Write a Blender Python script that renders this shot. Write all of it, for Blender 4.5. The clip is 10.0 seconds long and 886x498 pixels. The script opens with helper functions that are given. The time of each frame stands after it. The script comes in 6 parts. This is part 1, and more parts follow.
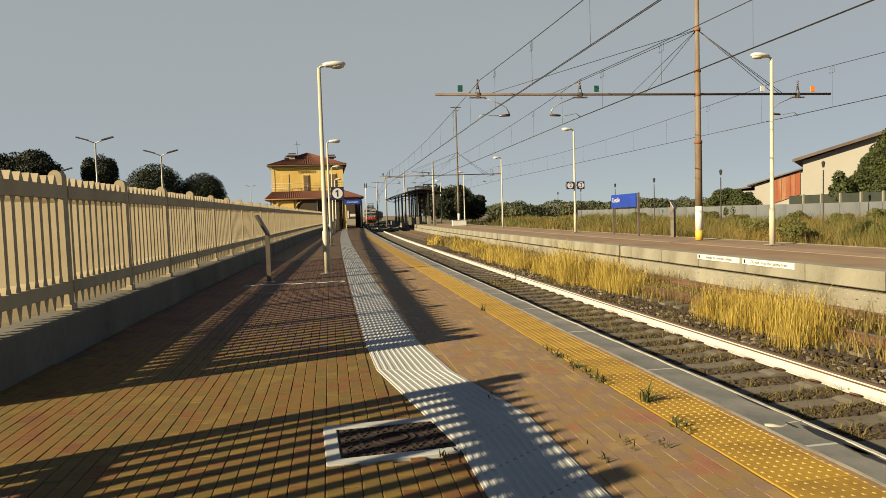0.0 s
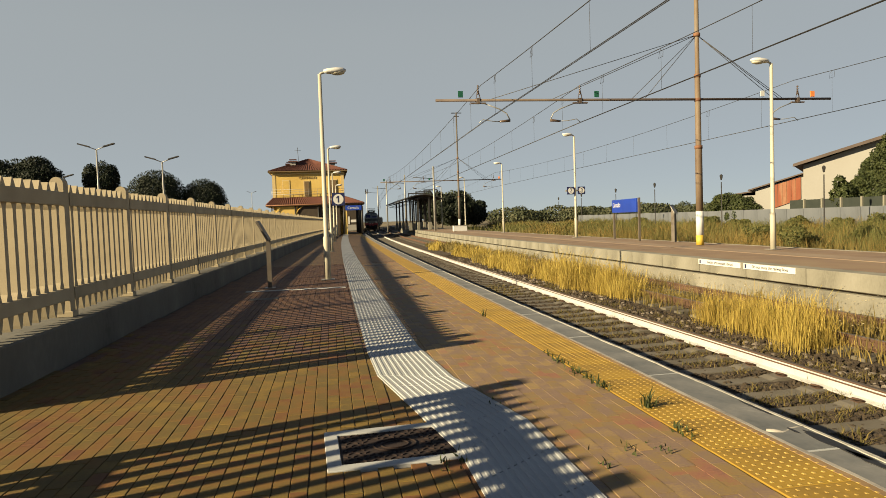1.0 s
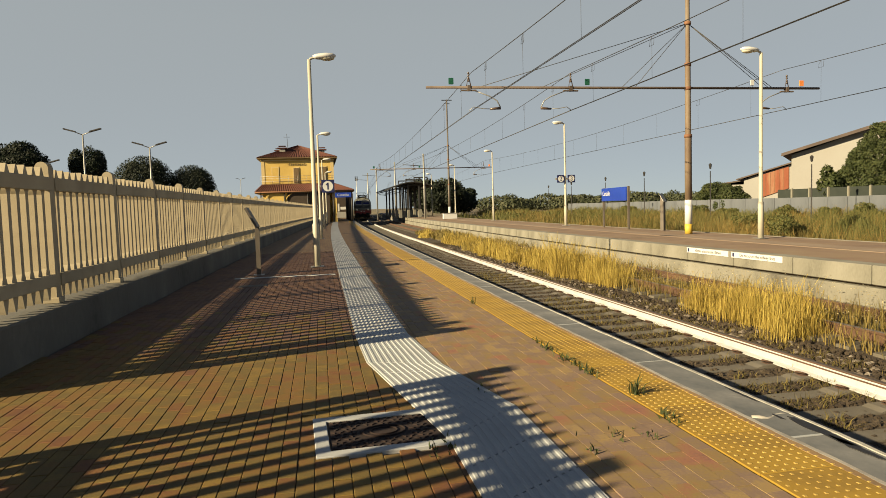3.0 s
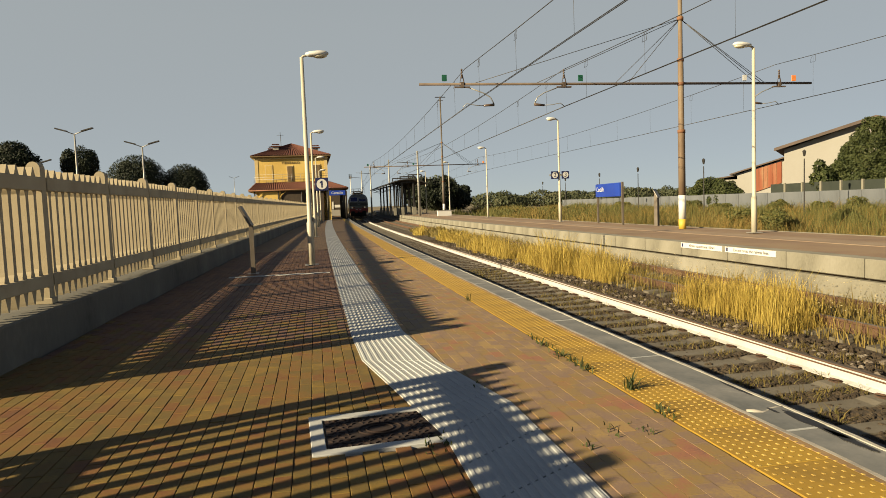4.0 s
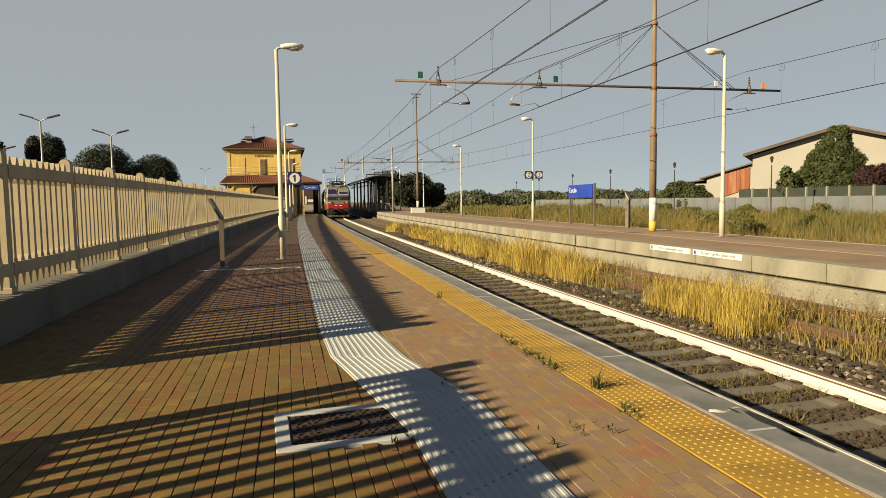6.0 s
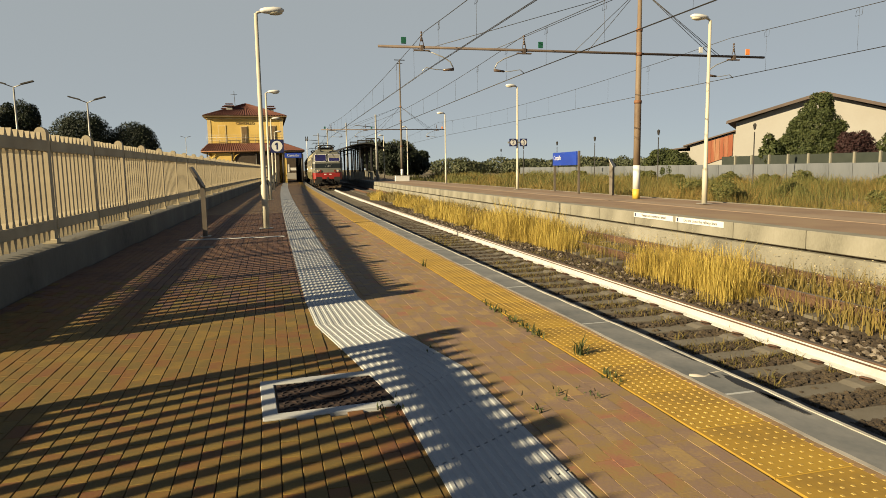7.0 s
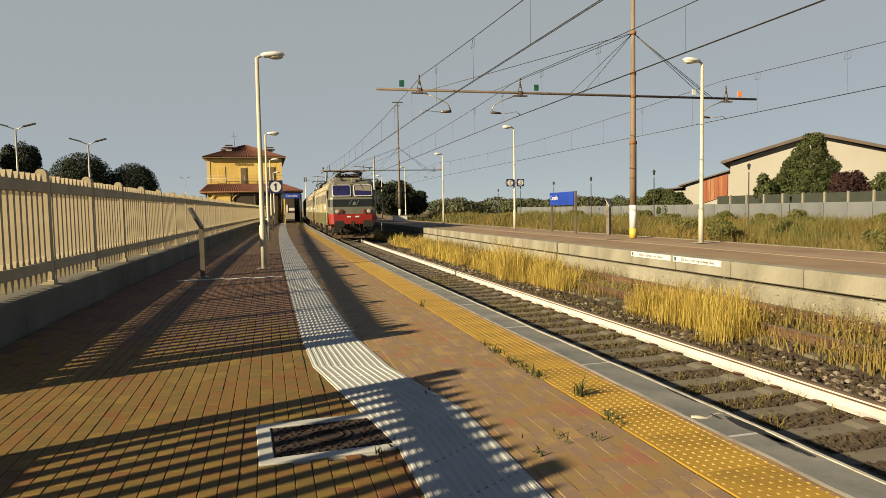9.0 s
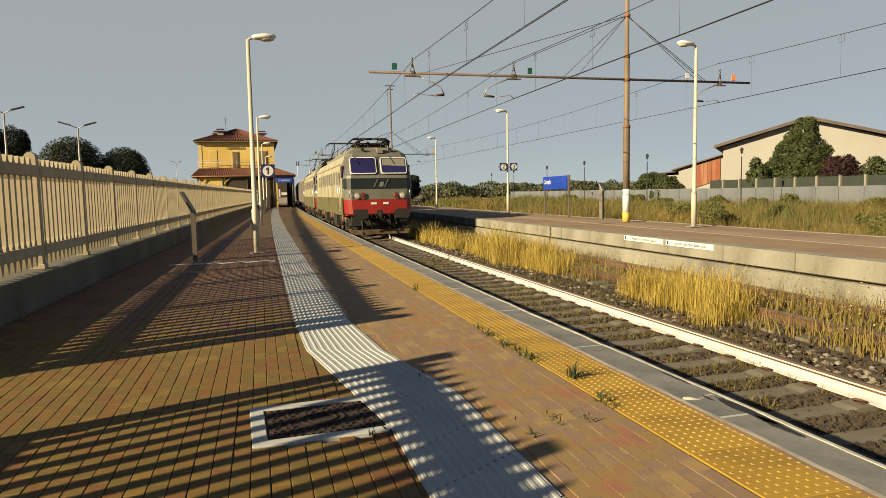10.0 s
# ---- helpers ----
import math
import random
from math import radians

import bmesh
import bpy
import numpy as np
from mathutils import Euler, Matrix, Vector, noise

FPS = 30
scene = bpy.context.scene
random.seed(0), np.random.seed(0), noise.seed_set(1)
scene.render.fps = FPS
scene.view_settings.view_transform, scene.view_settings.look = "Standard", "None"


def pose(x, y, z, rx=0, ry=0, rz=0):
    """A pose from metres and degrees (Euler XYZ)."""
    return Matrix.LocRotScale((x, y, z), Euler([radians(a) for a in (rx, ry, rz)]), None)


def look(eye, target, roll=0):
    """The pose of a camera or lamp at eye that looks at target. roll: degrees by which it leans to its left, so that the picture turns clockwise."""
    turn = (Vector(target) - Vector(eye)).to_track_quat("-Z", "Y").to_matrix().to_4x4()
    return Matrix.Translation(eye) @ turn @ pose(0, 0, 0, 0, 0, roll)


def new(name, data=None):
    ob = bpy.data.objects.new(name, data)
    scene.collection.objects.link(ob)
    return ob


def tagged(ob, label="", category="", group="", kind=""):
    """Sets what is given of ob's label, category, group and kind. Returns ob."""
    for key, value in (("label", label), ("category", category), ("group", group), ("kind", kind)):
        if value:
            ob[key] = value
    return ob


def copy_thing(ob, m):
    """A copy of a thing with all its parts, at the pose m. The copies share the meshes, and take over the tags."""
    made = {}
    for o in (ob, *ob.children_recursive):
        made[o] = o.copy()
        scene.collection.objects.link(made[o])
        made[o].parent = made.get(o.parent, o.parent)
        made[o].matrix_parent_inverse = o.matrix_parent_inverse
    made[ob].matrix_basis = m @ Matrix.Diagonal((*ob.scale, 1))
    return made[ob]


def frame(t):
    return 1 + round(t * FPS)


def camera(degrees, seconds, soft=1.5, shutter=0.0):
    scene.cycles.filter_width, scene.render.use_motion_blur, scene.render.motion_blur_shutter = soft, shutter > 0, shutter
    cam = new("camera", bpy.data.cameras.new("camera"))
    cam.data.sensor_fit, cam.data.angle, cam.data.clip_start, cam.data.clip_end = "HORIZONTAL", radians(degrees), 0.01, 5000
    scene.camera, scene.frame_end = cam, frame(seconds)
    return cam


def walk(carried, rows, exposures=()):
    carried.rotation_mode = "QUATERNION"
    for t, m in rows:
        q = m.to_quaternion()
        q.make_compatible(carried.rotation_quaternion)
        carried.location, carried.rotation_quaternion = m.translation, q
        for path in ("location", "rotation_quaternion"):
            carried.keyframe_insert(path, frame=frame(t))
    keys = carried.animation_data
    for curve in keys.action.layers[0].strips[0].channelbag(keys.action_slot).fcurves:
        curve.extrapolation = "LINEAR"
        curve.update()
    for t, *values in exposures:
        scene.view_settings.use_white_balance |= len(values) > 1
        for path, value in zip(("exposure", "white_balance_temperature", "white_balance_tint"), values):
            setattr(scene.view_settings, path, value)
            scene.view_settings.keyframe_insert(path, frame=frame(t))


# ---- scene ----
SHIFT = 0.00042      # the railway bends slowly to the right: x grows by SHIFT * y * y / 2


def bend(x, y):
    return x + SHIFT * y * y / 2


# ---- camera ----
cam = camera(68.0, 10.0, soft=0.6)
PATH = [
    (0, -0.026, -0.028, 1.465, -9.95, -3.06, 1.80),
    (0.5, -0.026, -0.029, 1.467, -9.64, -2.88, 1.98),
    (1, -0.024, -0.033, 1.467, -9.88, -2.58, 1.95),
    (1.5, -0.024, -0.033, 1.468, -10.27, -2.87, 1.43),
    (2, -0.017, -0.025, 1.465, -11.25, -3.47, 1.84),
    (2.5, -0.020, -0.027, 1.462, -10.74, -3.56, 1.66),
    (4, -0.018, -0.021, 1.460, -11.24, -3.94, 2.12),
    (4.5, -0.010, -0.020, 1.461, -11.93, -3.93, 2.48),
    (5, -0.009, -0.022, 1.461, -12.00, -3.84, 2.21),
    (6.5, 0.004, -0.015, 1.453, -14.17, -5.41, 0.50),
    (7, 0.003, -0.014, 1.457, -14.86, -7.01, 0.91),
    (7.5, -0.015, -0.002, 1.458, -13.77, -4.98, 0.24),
    (8, -0.003, -0.003, 1.457, -14.51, -4.18, 1.64),
    (8.5, -0.006, -0.010, 1.460, -14.81, -3.84, 1.23),
    (9, -0.003, -0.012, 1.463, -15.07, -3.56, 1.04),
    (9.5, 0.001, -0.008, 1.459, -15.93, -3.94, 0.91),
    (10, 0.000, 0.000, 1.450, -15.66, -4.92, 1.06),
]
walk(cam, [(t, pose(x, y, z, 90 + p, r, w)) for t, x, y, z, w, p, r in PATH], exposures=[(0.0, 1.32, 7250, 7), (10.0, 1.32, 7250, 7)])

# ---- light ----
SUN_TO = Vector((2.05, 0.75, 0)).normalized()
ELEV = radians(22.0)
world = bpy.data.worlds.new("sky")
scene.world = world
world.use_nodes = True
wn = world.node_tree
sky = wn.nodes.new("ShaderNodeTexSky")
sky.sky_type, sky.sun_disc = "NISHITA", False
sky.sun_elevation = ELEV
sky.sun_rotation = math.atan2(-SUN_TO.x, -SUN_TO.y)
sky.air_density, sky.dust_density, sky.ozone_density = 0.4, 0.1, 1.0
bg = wn.nodes["Background"]
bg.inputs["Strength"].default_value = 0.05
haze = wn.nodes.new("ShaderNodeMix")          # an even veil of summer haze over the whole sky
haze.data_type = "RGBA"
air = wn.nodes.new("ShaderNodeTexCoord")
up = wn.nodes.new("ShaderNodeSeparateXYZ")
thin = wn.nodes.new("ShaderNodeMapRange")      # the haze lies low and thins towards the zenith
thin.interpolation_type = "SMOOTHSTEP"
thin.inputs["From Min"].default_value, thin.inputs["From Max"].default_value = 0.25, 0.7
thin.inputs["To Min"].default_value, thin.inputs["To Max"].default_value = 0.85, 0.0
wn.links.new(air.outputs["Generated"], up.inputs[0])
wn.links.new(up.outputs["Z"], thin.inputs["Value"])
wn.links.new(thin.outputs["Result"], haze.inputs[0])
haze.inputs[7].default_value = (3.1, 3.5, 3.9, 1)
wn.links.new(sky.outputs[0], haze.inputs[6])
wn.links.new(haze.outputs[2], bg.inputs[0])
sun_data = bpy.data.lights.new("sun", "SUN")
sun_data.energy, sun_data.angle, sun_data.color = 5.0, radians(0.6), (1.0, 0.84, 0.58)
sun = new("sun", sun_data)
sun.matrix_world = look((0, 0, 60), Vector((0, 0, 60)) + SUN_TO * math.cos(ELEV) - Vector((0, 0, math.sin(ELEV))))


# ---- materials ----
def mat(name, cols, rough=0.8, metal=0.0, scale=3.0, fine=40.0, bump=0.15, vary=0.0, clear=0.0, stretch=(1, 1, 1), depth=0.01):
    """Noise at two scales between the colours given, fine relief; vary: tint by object and island."""
    m = bpy.data.materials.new(name)
    m.use_nodes = True
    t, L = m.node_tree, m.node_tree.links.new
    b = t.nodes["Principled BSDF"]
    g = t.nodes.new("ShaderNodeNewGeometry")
    co = t.nodes.new("ShaderNodeTexCoord")
    mp = t.nodes.new("ShaderNodeMapping")
    mp.inputs["Scale"].default_value = stretch
    L(co.outputs["Object"], mp.inputs[0])
    n1, n2 = t.nodes.new("ShaderNodeTexNoise"), t.nodes.new("ShaderNodeTexNoise")
    n1.inputs["Scale"].default_value, n2.inputs["Scale"].default_value = scale, fine
    n1.inputs["Detail"].default_value, n2.inputs["Detail"].default_value = 6, 4
    L(mp.outputs[0], n1.inputs["Vector"]), L(mp.outputs[0], n2.inputs["Vector"])
    mix = t.nodes.new("ShaderNodeMath")
    mix.operation = "MULTIPLY_ADD"
    mix.inputs[1].default_value = 0.35
    L(n2.outputs[0], mix.inputs[0])
    sc = t.nodes.new("ShaderNodeMath")
    sc.operation = "MULTIPLY_ADD"
    sc.inputs[1].default_value, sc.inputs[2].default_value = 1.5, -0.42
    L(n1.outputs[0], sc.inputs[0]), L(sc.outputs[0], mix.inputs[2])
    fac = mix.outputs[0]
    if vary:
        oi = t.nodes.new("ShaderNodeObjectInfo")
        add = t.nodes.new("ShaderNodeMath")
        add.operation = "ADD"
        L(oi.outputs["Random"], add.inputs[0]), L(g.outputs["Random Per Island"], add.inputs[1])
        fr = t.nodes.new("ShaderNodeMath")
        fr.operation = "FRACT"
        L(add.outputs[0], fr.inputs[0])
        lerp = t.nodes.new("ShaderNodeMix")
        lerp.inputs[0].default_value = vary
        L(fac, lerp.inputs[2]), L(fr.outputs[0], lerp.inputs[3])
        fac = lerp.outputs[0]
    ramp = t.nodes.new("ShaderNodeValToRGB")
    e = ramp.color_ramp.elements
    while len(e) < len(cols):
        e.new(0.5)
    for i, c in enumerate(cols):
        e[i].position = 0.12 + 0.76 * i / max(1, len(cols) - 1)
        e[i].color = (*c, 1)
    L(fac, ramp.inputs[0]), L(ramp.outputs[0], b.inputs["Base Color"])
    b.inputs["Roughness"].default_value, b.inputs["Metallic"].default_value = rough, metal
    b.inputs["Coat Weight"].default_value = clear
    if bump:
        bp = t.nodes.new("ShaderNodeBump")
        bp.inputs["Strength"].default_value, bp.inputs["Distance"].default_value = bump, depth
        L(n2.outputs[0], bp.inputs["Height"]), L(bp.outputs[0], b.inputs["Normal"])
    return m


def leafy(name, cols, scale=0.4):
    """Thin leaves and stalks that let some light through."""
    m = mat(name, cols, 0.75, scale=scale, fine=3, bump=0, vary=0.55)
    t = m.node_tree
    b, out = t.nodes["Principled BSDF"], t.nodes["Material Output"]
    tr, mx = t.nodes.new("ShaderNodeBsdfTranslucent"), t.nodes.new("ShaderNodeMixShader")
    mx.inputs[0].default_value = 0.3
    t.links.new(b.inputs["Base Color"].links[0].from_socket, tr.inputs[0])
    t.links.new(b.outputs[0], mx.inputs[1]), t.links.new(tr.outputs[0], mx.inputs[2]), t.links.new(mx.outputs[0], out.inputs[0])
    return m


def glow(name, col, power):
    m = mat(name, [col, col], 0.3, bump=0)
    b = m.node_tree.nodes["Principled BSDF"]
    b.inputs["Emission Color"].default_value, b.inputs["Emission Strength"].default_value = (*col, 1), power
    return m


PAVER = mat("paver", [(0.053, 0.026, 0.010), (0.114, 0.041, 0.011), (0.132, 0.069, 0.010), (0.092, 0.062, 0.011), (0.158, 0.096, 0.013), (0.106, 0.047, 0.014)], 0.8, scale=2.0, fine=60, bump=0.3, vary=0.27, depth=0.004)
PAVER_OLD = mat("maroon_paver", [(0.050, 0.026, 0.018), (0.095, 0.045, 0.028), (0.125, 0.062, 0.032), (0.110, 0.065, 0.028)], 0.8, scale=1.6, fine=60, bump=0.3, vary=0.3, depth=0.004)
PAVER_R = mat("pink_paver", [(0.102, 0.069, 0.052), (0.222, 0.095, 0.057), (0.198, 0.132, 0.046), (0.168, 0.110, 0.081), (0.246, 0.166, 0.063), (0.228, 0.118, 0.075)], 0.8, scale=2.0, fine=50, bump=0.3, vary=0.27, depth=0.004)
BEAM = mat("brown_beam", [(0.07, 0.05, 0.04), (0.13, 0.10, 0.08)], 0.7, 0.3, scale=2)
JOINT = mat("joint_sand", [(0.054, 0.046, 0.038), (0.108, 0.086, 0.065)], 0.95, scale=4)
STRIP = mat("pale_concrete_tile", [(0.284, 0.294, 0.296), (0.370, 0.383, 0.383)], 0.75, scale=1.5, fine=90, bump=0.1, depth=0.003)
YELLOW = mat("yellow_tile", [(0.133, 0.082, 0.016), (0.266, 0.159, 0.018), (0.313, 0.193, 0.020)], 0.75, scale=1.6, fine=18, bump=0.15, depth=0.003)
COPING = mat("grey_stone", [(0.045, 0.048, 0.05), (0.105, 0.11, 0.11), (0.15, 0.15, 0.145), (0.24, 0.235, 0.22)], 0.75, scale=2.6, fine=22, bump=0.35, vary=0.2, depth=0.004)
CONC = mat("concrete", [(0.070, 0.064, 0.050), (0.150, 0.142, 0.112), (0.190, 0.180, 0.145), (0.225, 0.215, 0.180)], 0.88, scale=1.1, fine=30, bump=0.25, stretch=(1, 1, 0.5))
FENCE = mat("fence_concrete", [(0.237, 0.198, 0.129), (0.320, 0.270, 0.182), (0.368, 0.315, 0.216)], 0.85, scale=2.5, fine=60, bump=0.15, vary=0.2, depth=0.004)
WALLC = mat("grey_concrete_wall", [(0.032, 0.032, 0.027), (0.076, 0.073, 0.063), (0.097, 0.094, 0.081), (0.137, 0.130, 0.112)], 0.9, scale=0.9, fine=14, bump=0.3, stretch=(1, 1, 0.6))
BALLAST = mat("ballast", [(0.014, 0.009, 0.006), (0.037, 0.025, 0.014), (0.070, 0.052, 0.032)], 0.95, scale=6, fine=45, bump=0.9, vary=0.3, depth=0.03)
SLEEPER = mat("sleeper", [(0.055, 0.046, 0.036), (0.098, 0.086, 0.065), (0.125, 0.112, 0.092)], 0.9, scale=3, fine=40, bump=0.3, vary=0.3)
STEEL = mat("rail_steel", [(0.14, 0.11, 0.09), (0.24, 0.2, 0.17)], 0.45, 0.7, scale=5)
RAILWHITE = mat("white_rail_paint", [(0.288, 0.286, 0.272), (0.382, 0.387, 0.383), (0.395, 0.401, 0.397)], 0.7, scale=2, fine=30)
RUST = mat("rust", [(0.091, 0.039, 0.023), (0.169, 0.078, 0.039), (0.234, 0.117, 0.058)], 0.8, 0.2, scale=1.5, fine=20, stretch=(1, 1, 0.2))
ZINC = mat("galvanised_steel", [(0.228, 0.222, 0.204), (0.312, 0.306, 0.282)], 0.5, 0.4, scale=2)
POLE = mat("pole_paint", [(0.327, 0.304, 0.236), (0.406, 0.383, 0.310)], 0.55, scale=1.5)
WHITE = mat("white_paint", [(0.455, 0.455, 0.436), (0.533, 0.533, 0.520)], 0.5, scale=2, bump=0.03)
BLUE = mat("blue_enamel", [(0.008, 0.032, 0.240), (0.012, 0.048, 0.336)], 0.35, scale=1, bump=0.02)
NAVY = mat("navy_enamel", [(0.01, 0.012, 0.05), (0.015, 0.02, 0.08)], 0.35, scale=1, bump=0.02)
DARK = mat("dark_metal", [(0.015, 0.015, 0.016), (0.04, 0.037, 0.034)], 0.6, 0.3, scale=4)
IRON = mat("cast_iron", [(0.009, 0.004, 0.003), (0.020, 0.008, 0.006)], 0.92, 0.1, scale=8)
WIRE = mat("copper_wire", [(0.03, 0.03, 0.03), (0.06, 0.055, 0.05)], 0.6, 0.5, scale=3, bump=0)
MASTP = mat("weathered_mast", [(0.072, 0.044, 0.027), (0.134, 0.093, 0.059), (0.188, 0.163, 0.127)], 0.75, 0.1, scale=1.5, fine=20, stretch=(1, 1, 0.3))
YPAINT = mat("yellow_paint", [(0.420, 0.280, 0.035), (0.504, 0.350, 0.056)], 0.6, scale=3)
STUCCO = mat("yellow_stucco", [(0.446, 0.300, 0.081), (0.518, 0.360, 0.103), (0.547, 0.400, 0.130)], 0.9, scale=0.5, fine=12, bump=0.1)
CREAM = mat("cream_plaster", [(0.212, 0.201, 0.182), (0.246, 0.243, 0.226)], 0.9, scale=0.3, fine=6, bump=0.1)
ROOF = mat("terracotta", [(0.040, 0.011, 0.006), (0.070, 0.018, 0.009), (0.090, 0.028, 0.015)], 0.85, scale=1.0, fine=14, bump=0.3, vary=0.5)
SHUTTER = mat("brown_shutter", [(0.110, 0.070, 0.030), (0.150, 0.100, 0.045)], 0.7, scale=3)
GLASS = mat("dark_glass", [(0.012, 0.015, 0.03), (0.02, 0.022, 0.05)], 0.12, scale=1, bump=0)
EARTH = mat("earth", [(0.070, 0.056, 0.035), (0.126, 0.098, 0.056), (0.154, 0.133, 0.063)], 0.95, scale=0.25, fine=5, bump=0.5, depth=0.05)
STRAW = leafy("dry_grass", [(0.190, 0.127, 0.025), (0.353, 0.257, 0.053), (0.495, 0.393, 0.100)], 0.6)
GRASS = leafy("green_grass", [(0.057, 0.068, 0.015), (0.122, 0.105, 0.025), (0.201, 0.142, 0.040), (0.331, 0.209, 0.060)], 0.16)
LEAF = leafy("leaves", [(0.020, 0.030, 0.007), (0.040, 0.055, 0.012), (0.069, 0.076, 0.020)], 0.5)
DLEAF = leafy("dark_leaves", [(0.004, 0.009, 0.004), (0.009, 0.016, 0.006), (0.014, 0.022, 0.007)], 0.5)
RLEAF = leafy("red_leaves", [(0.020, 0.006, 0.006), (0.035, 0.010, 0.010)], 0.5)
FARLEAF = leafy("far_leaves", [(0.03, 0.042, 0.02), (0.055, 0.065, 0.03), (0.09, 0.09, 0.045)], 0.1)
WALLF = mat("pale_grey_wall", [(0.060, 0.067, 0.075), (0.095, 0.105, 0.118), (0.115, 0.124, 0.137)], 0.9, scale=0.7, fine=10, bump=0.2, vary=0.25, stretch=(1, 1, 0.4))
BARK = mat("bark", [(0.06, 0.045, 0.03), (0.13, 0.10, 0.07)], 0.95, scale=5, bump=0.6)


# ---- mesh helpers ----
class Shape:
    """Vertices and faces gathered into one mesh."""

    def __init__(self):
        self.v, self.f, self.s = [], [], []

    def add(self, vs, fs, smooth=False):
        n = len(self.v)
        self.v += [tuple(p) for p in vs]
        self.f += [tuple(i + n for i in q) for q in fs]
        self.s += [smooth] * len(fs)
        return self

    def box(self, x0, x1, y0, y1, z0, z1, bev=0.0):
        if not bev:
            vs = [(x, y, z) for z in (z0, z1) for x, y in ((x0, y0), (x1, y0), (x1, y1), (x0, y1))]
            return self.add(vs, [(3, 2, 1, 0), (4, 5, 6, 7), (0, 1, 5, 4), (1, 2, 6, 5), (2, 3, 7, 6), (3, 0, 4, 7)])
        b = bev
        ring = lambda k, z: [(x0 + k, y0 + k, z), (x1 - k, y0 + k, z), (x1 - k, y1 - k, z), (x0 + k, y1 - k, z)]
        vs = ring(b, z0) + ring(0, z0 + b) + ring(0, z1 - b) + ring(b, z1)
        fs = [(3, 2, 1, 0), (12, 13, 14, 15)]
        for k in (0, 4, 8):
            fs += [(k + i, k + (i + 1) % 4, k + 4 + (i + 1) % 4, k + 4 + i) for i in range(4)]
        return self.add(vs, fs)

    def tube(self, pts, rad, n=8, cap=True, smooth=True):
        """A round bar through the points; rad is one radius or one for each point."""
        pts = [Vector(p) for p in pts]
        rad = rad if isinstance(rad, (list, tuple)) else [rad] * len(pts)
        vs, fs = [], []
        for i, p in enumerate(pts):
            d = (pts[min(i + 1, len(pts) - 1)] - pts[max(i - 1, 0)]).normalized()
            up = Vector((0, 0, 1)) if abs(d.z) < 0.95 else Vector((1, 0, 0))
            a = d.cross(up).normalized()
            b = d.cross(a)
            vs += [p + rad[i] * (a * math.cos(2 * math.pi * j / n) + b * math.sin(2 * math.pi * j / n)) for j in range(n)]
        for i in range(len(pts) - 1):
            fs += [(i * n + j, (i + 1) * n + j, (i + 1) * n + (j + 1) % n, i * n + (j + 1) % n) for j in range(n)]
        self.add(vs, fs, smooth)
        if cap:
            m = len(self.v) - len(vs)
            self.f += [tuple(m + j for j in range(n)), tuple(m + (len(pts) - 1) * n + j for j in reversed(range(n)))]
            self.s += [False, False]
        return self

    def prism(self, poly, axis, a, b):
        """A flat outline (two coordinates) drawn out along an axis from a to b."""
        put = {"x": lambda p, c: (c, p[0], p[1]), "y": lambda p, c: (p[0], c, p[1]), "z": lambda p, c: (p[0], p[1], c)}[axis]
        n = len(poly)
        vs = [put(p, a) for p in poly] + [put(p, b) for p in poly]
        return self.add(vs, [tuple(range(n)), tuple(range(2 * n - 1, n - 1, -1))] + [(i, i + n, (i + 1) % n + n, (i + 1) % n) for i in range(n)])

    def sweep(self, prof, ys, closed=True, smooth=False, line=bend):
        """A cross-section (x, z) carried along the bending railway."""
        n = len(prof)
        vs = [(line(x, y), y, z) for y in ys for x, z in prof]
        m = n if closed else n - 1
        fs = [(i * n + j, (i + 1) * n + j, (i + 1) * n + (j + 1) % n, i * n + (j + 1) % n) for i in range(len(ys) - 1) for j in range(m)]
        if closed:
            fs += [tuple(range(n)), tuple((len(ys) - 1) * n + j for j in reversed(range(n)))]
        return self.add(vs, fs, smooth)

    def ball(self, c, r, n=8, m=5, jit=0.0):
        vs, fs = [], []
        r = r if isinstance(r, (list, tuple)) else (r, r, r)
        for i in range(m + 1):
            a = math.pi * i / m
            for j in range(n):
                k = 1 + random.uniform(-jit, jit)
                vs.append((c[0] + k * r[0] * math.sin(a) * math.cos(2 * math.pi * j / n), c[1] + k * r[1] * math.sin(a) * math.sin(2 * math.pi * j / n), c[2] + k * r[2] * math.cos(a)))
        for i in range(m):
            fs += [(i * n + j, (i + 1) * n + j, (i + 1) * n + (j + 1) % n, i * n + (j + 1) % n) for j in range(n)]
        return self.add(vs, fs, True)

    def data(self, name, material, fix=True):
        me = bpy.data.meshes.new(name)
        me.from_pydata(self.v, [], self.f)
        me.polygons.foreach_set("use_smooth", self.s)
        if fix:
            bm = bmesh.new()
            bm.from_mesh(me)
            bmesh.ops.recalc_face_normals(bm, faces=bm.faces)
            bm.to_mesh(me)
            bm.free()
        me.materials.append(material)
        return me


def part(name, shape, material, parent=None, label="", fix=True):
    ob = new(name, shape if isinstance(shape, bpy.types.Mesh) else shape.data(name, material, fix))
    ob.parent = parent
    return tagged(ob, label)


def thing(name, label, category, group="", at=None):
    ob = new(name)
    ob.empty_display_size = 0.2
    if at is not None:
        ob.matrix_basis = at
    return tagged(ob, label, category, group)


def setting(name, shape, material, label, fix=True):
    return tagged(part(name, shape, material, None, "", fix), label, "", "", "structure")


def steps(a, b, d):
    n = max(1, round((b - a) / d))
    return [a + (b - a) * i / n for i in range(n + 1)]


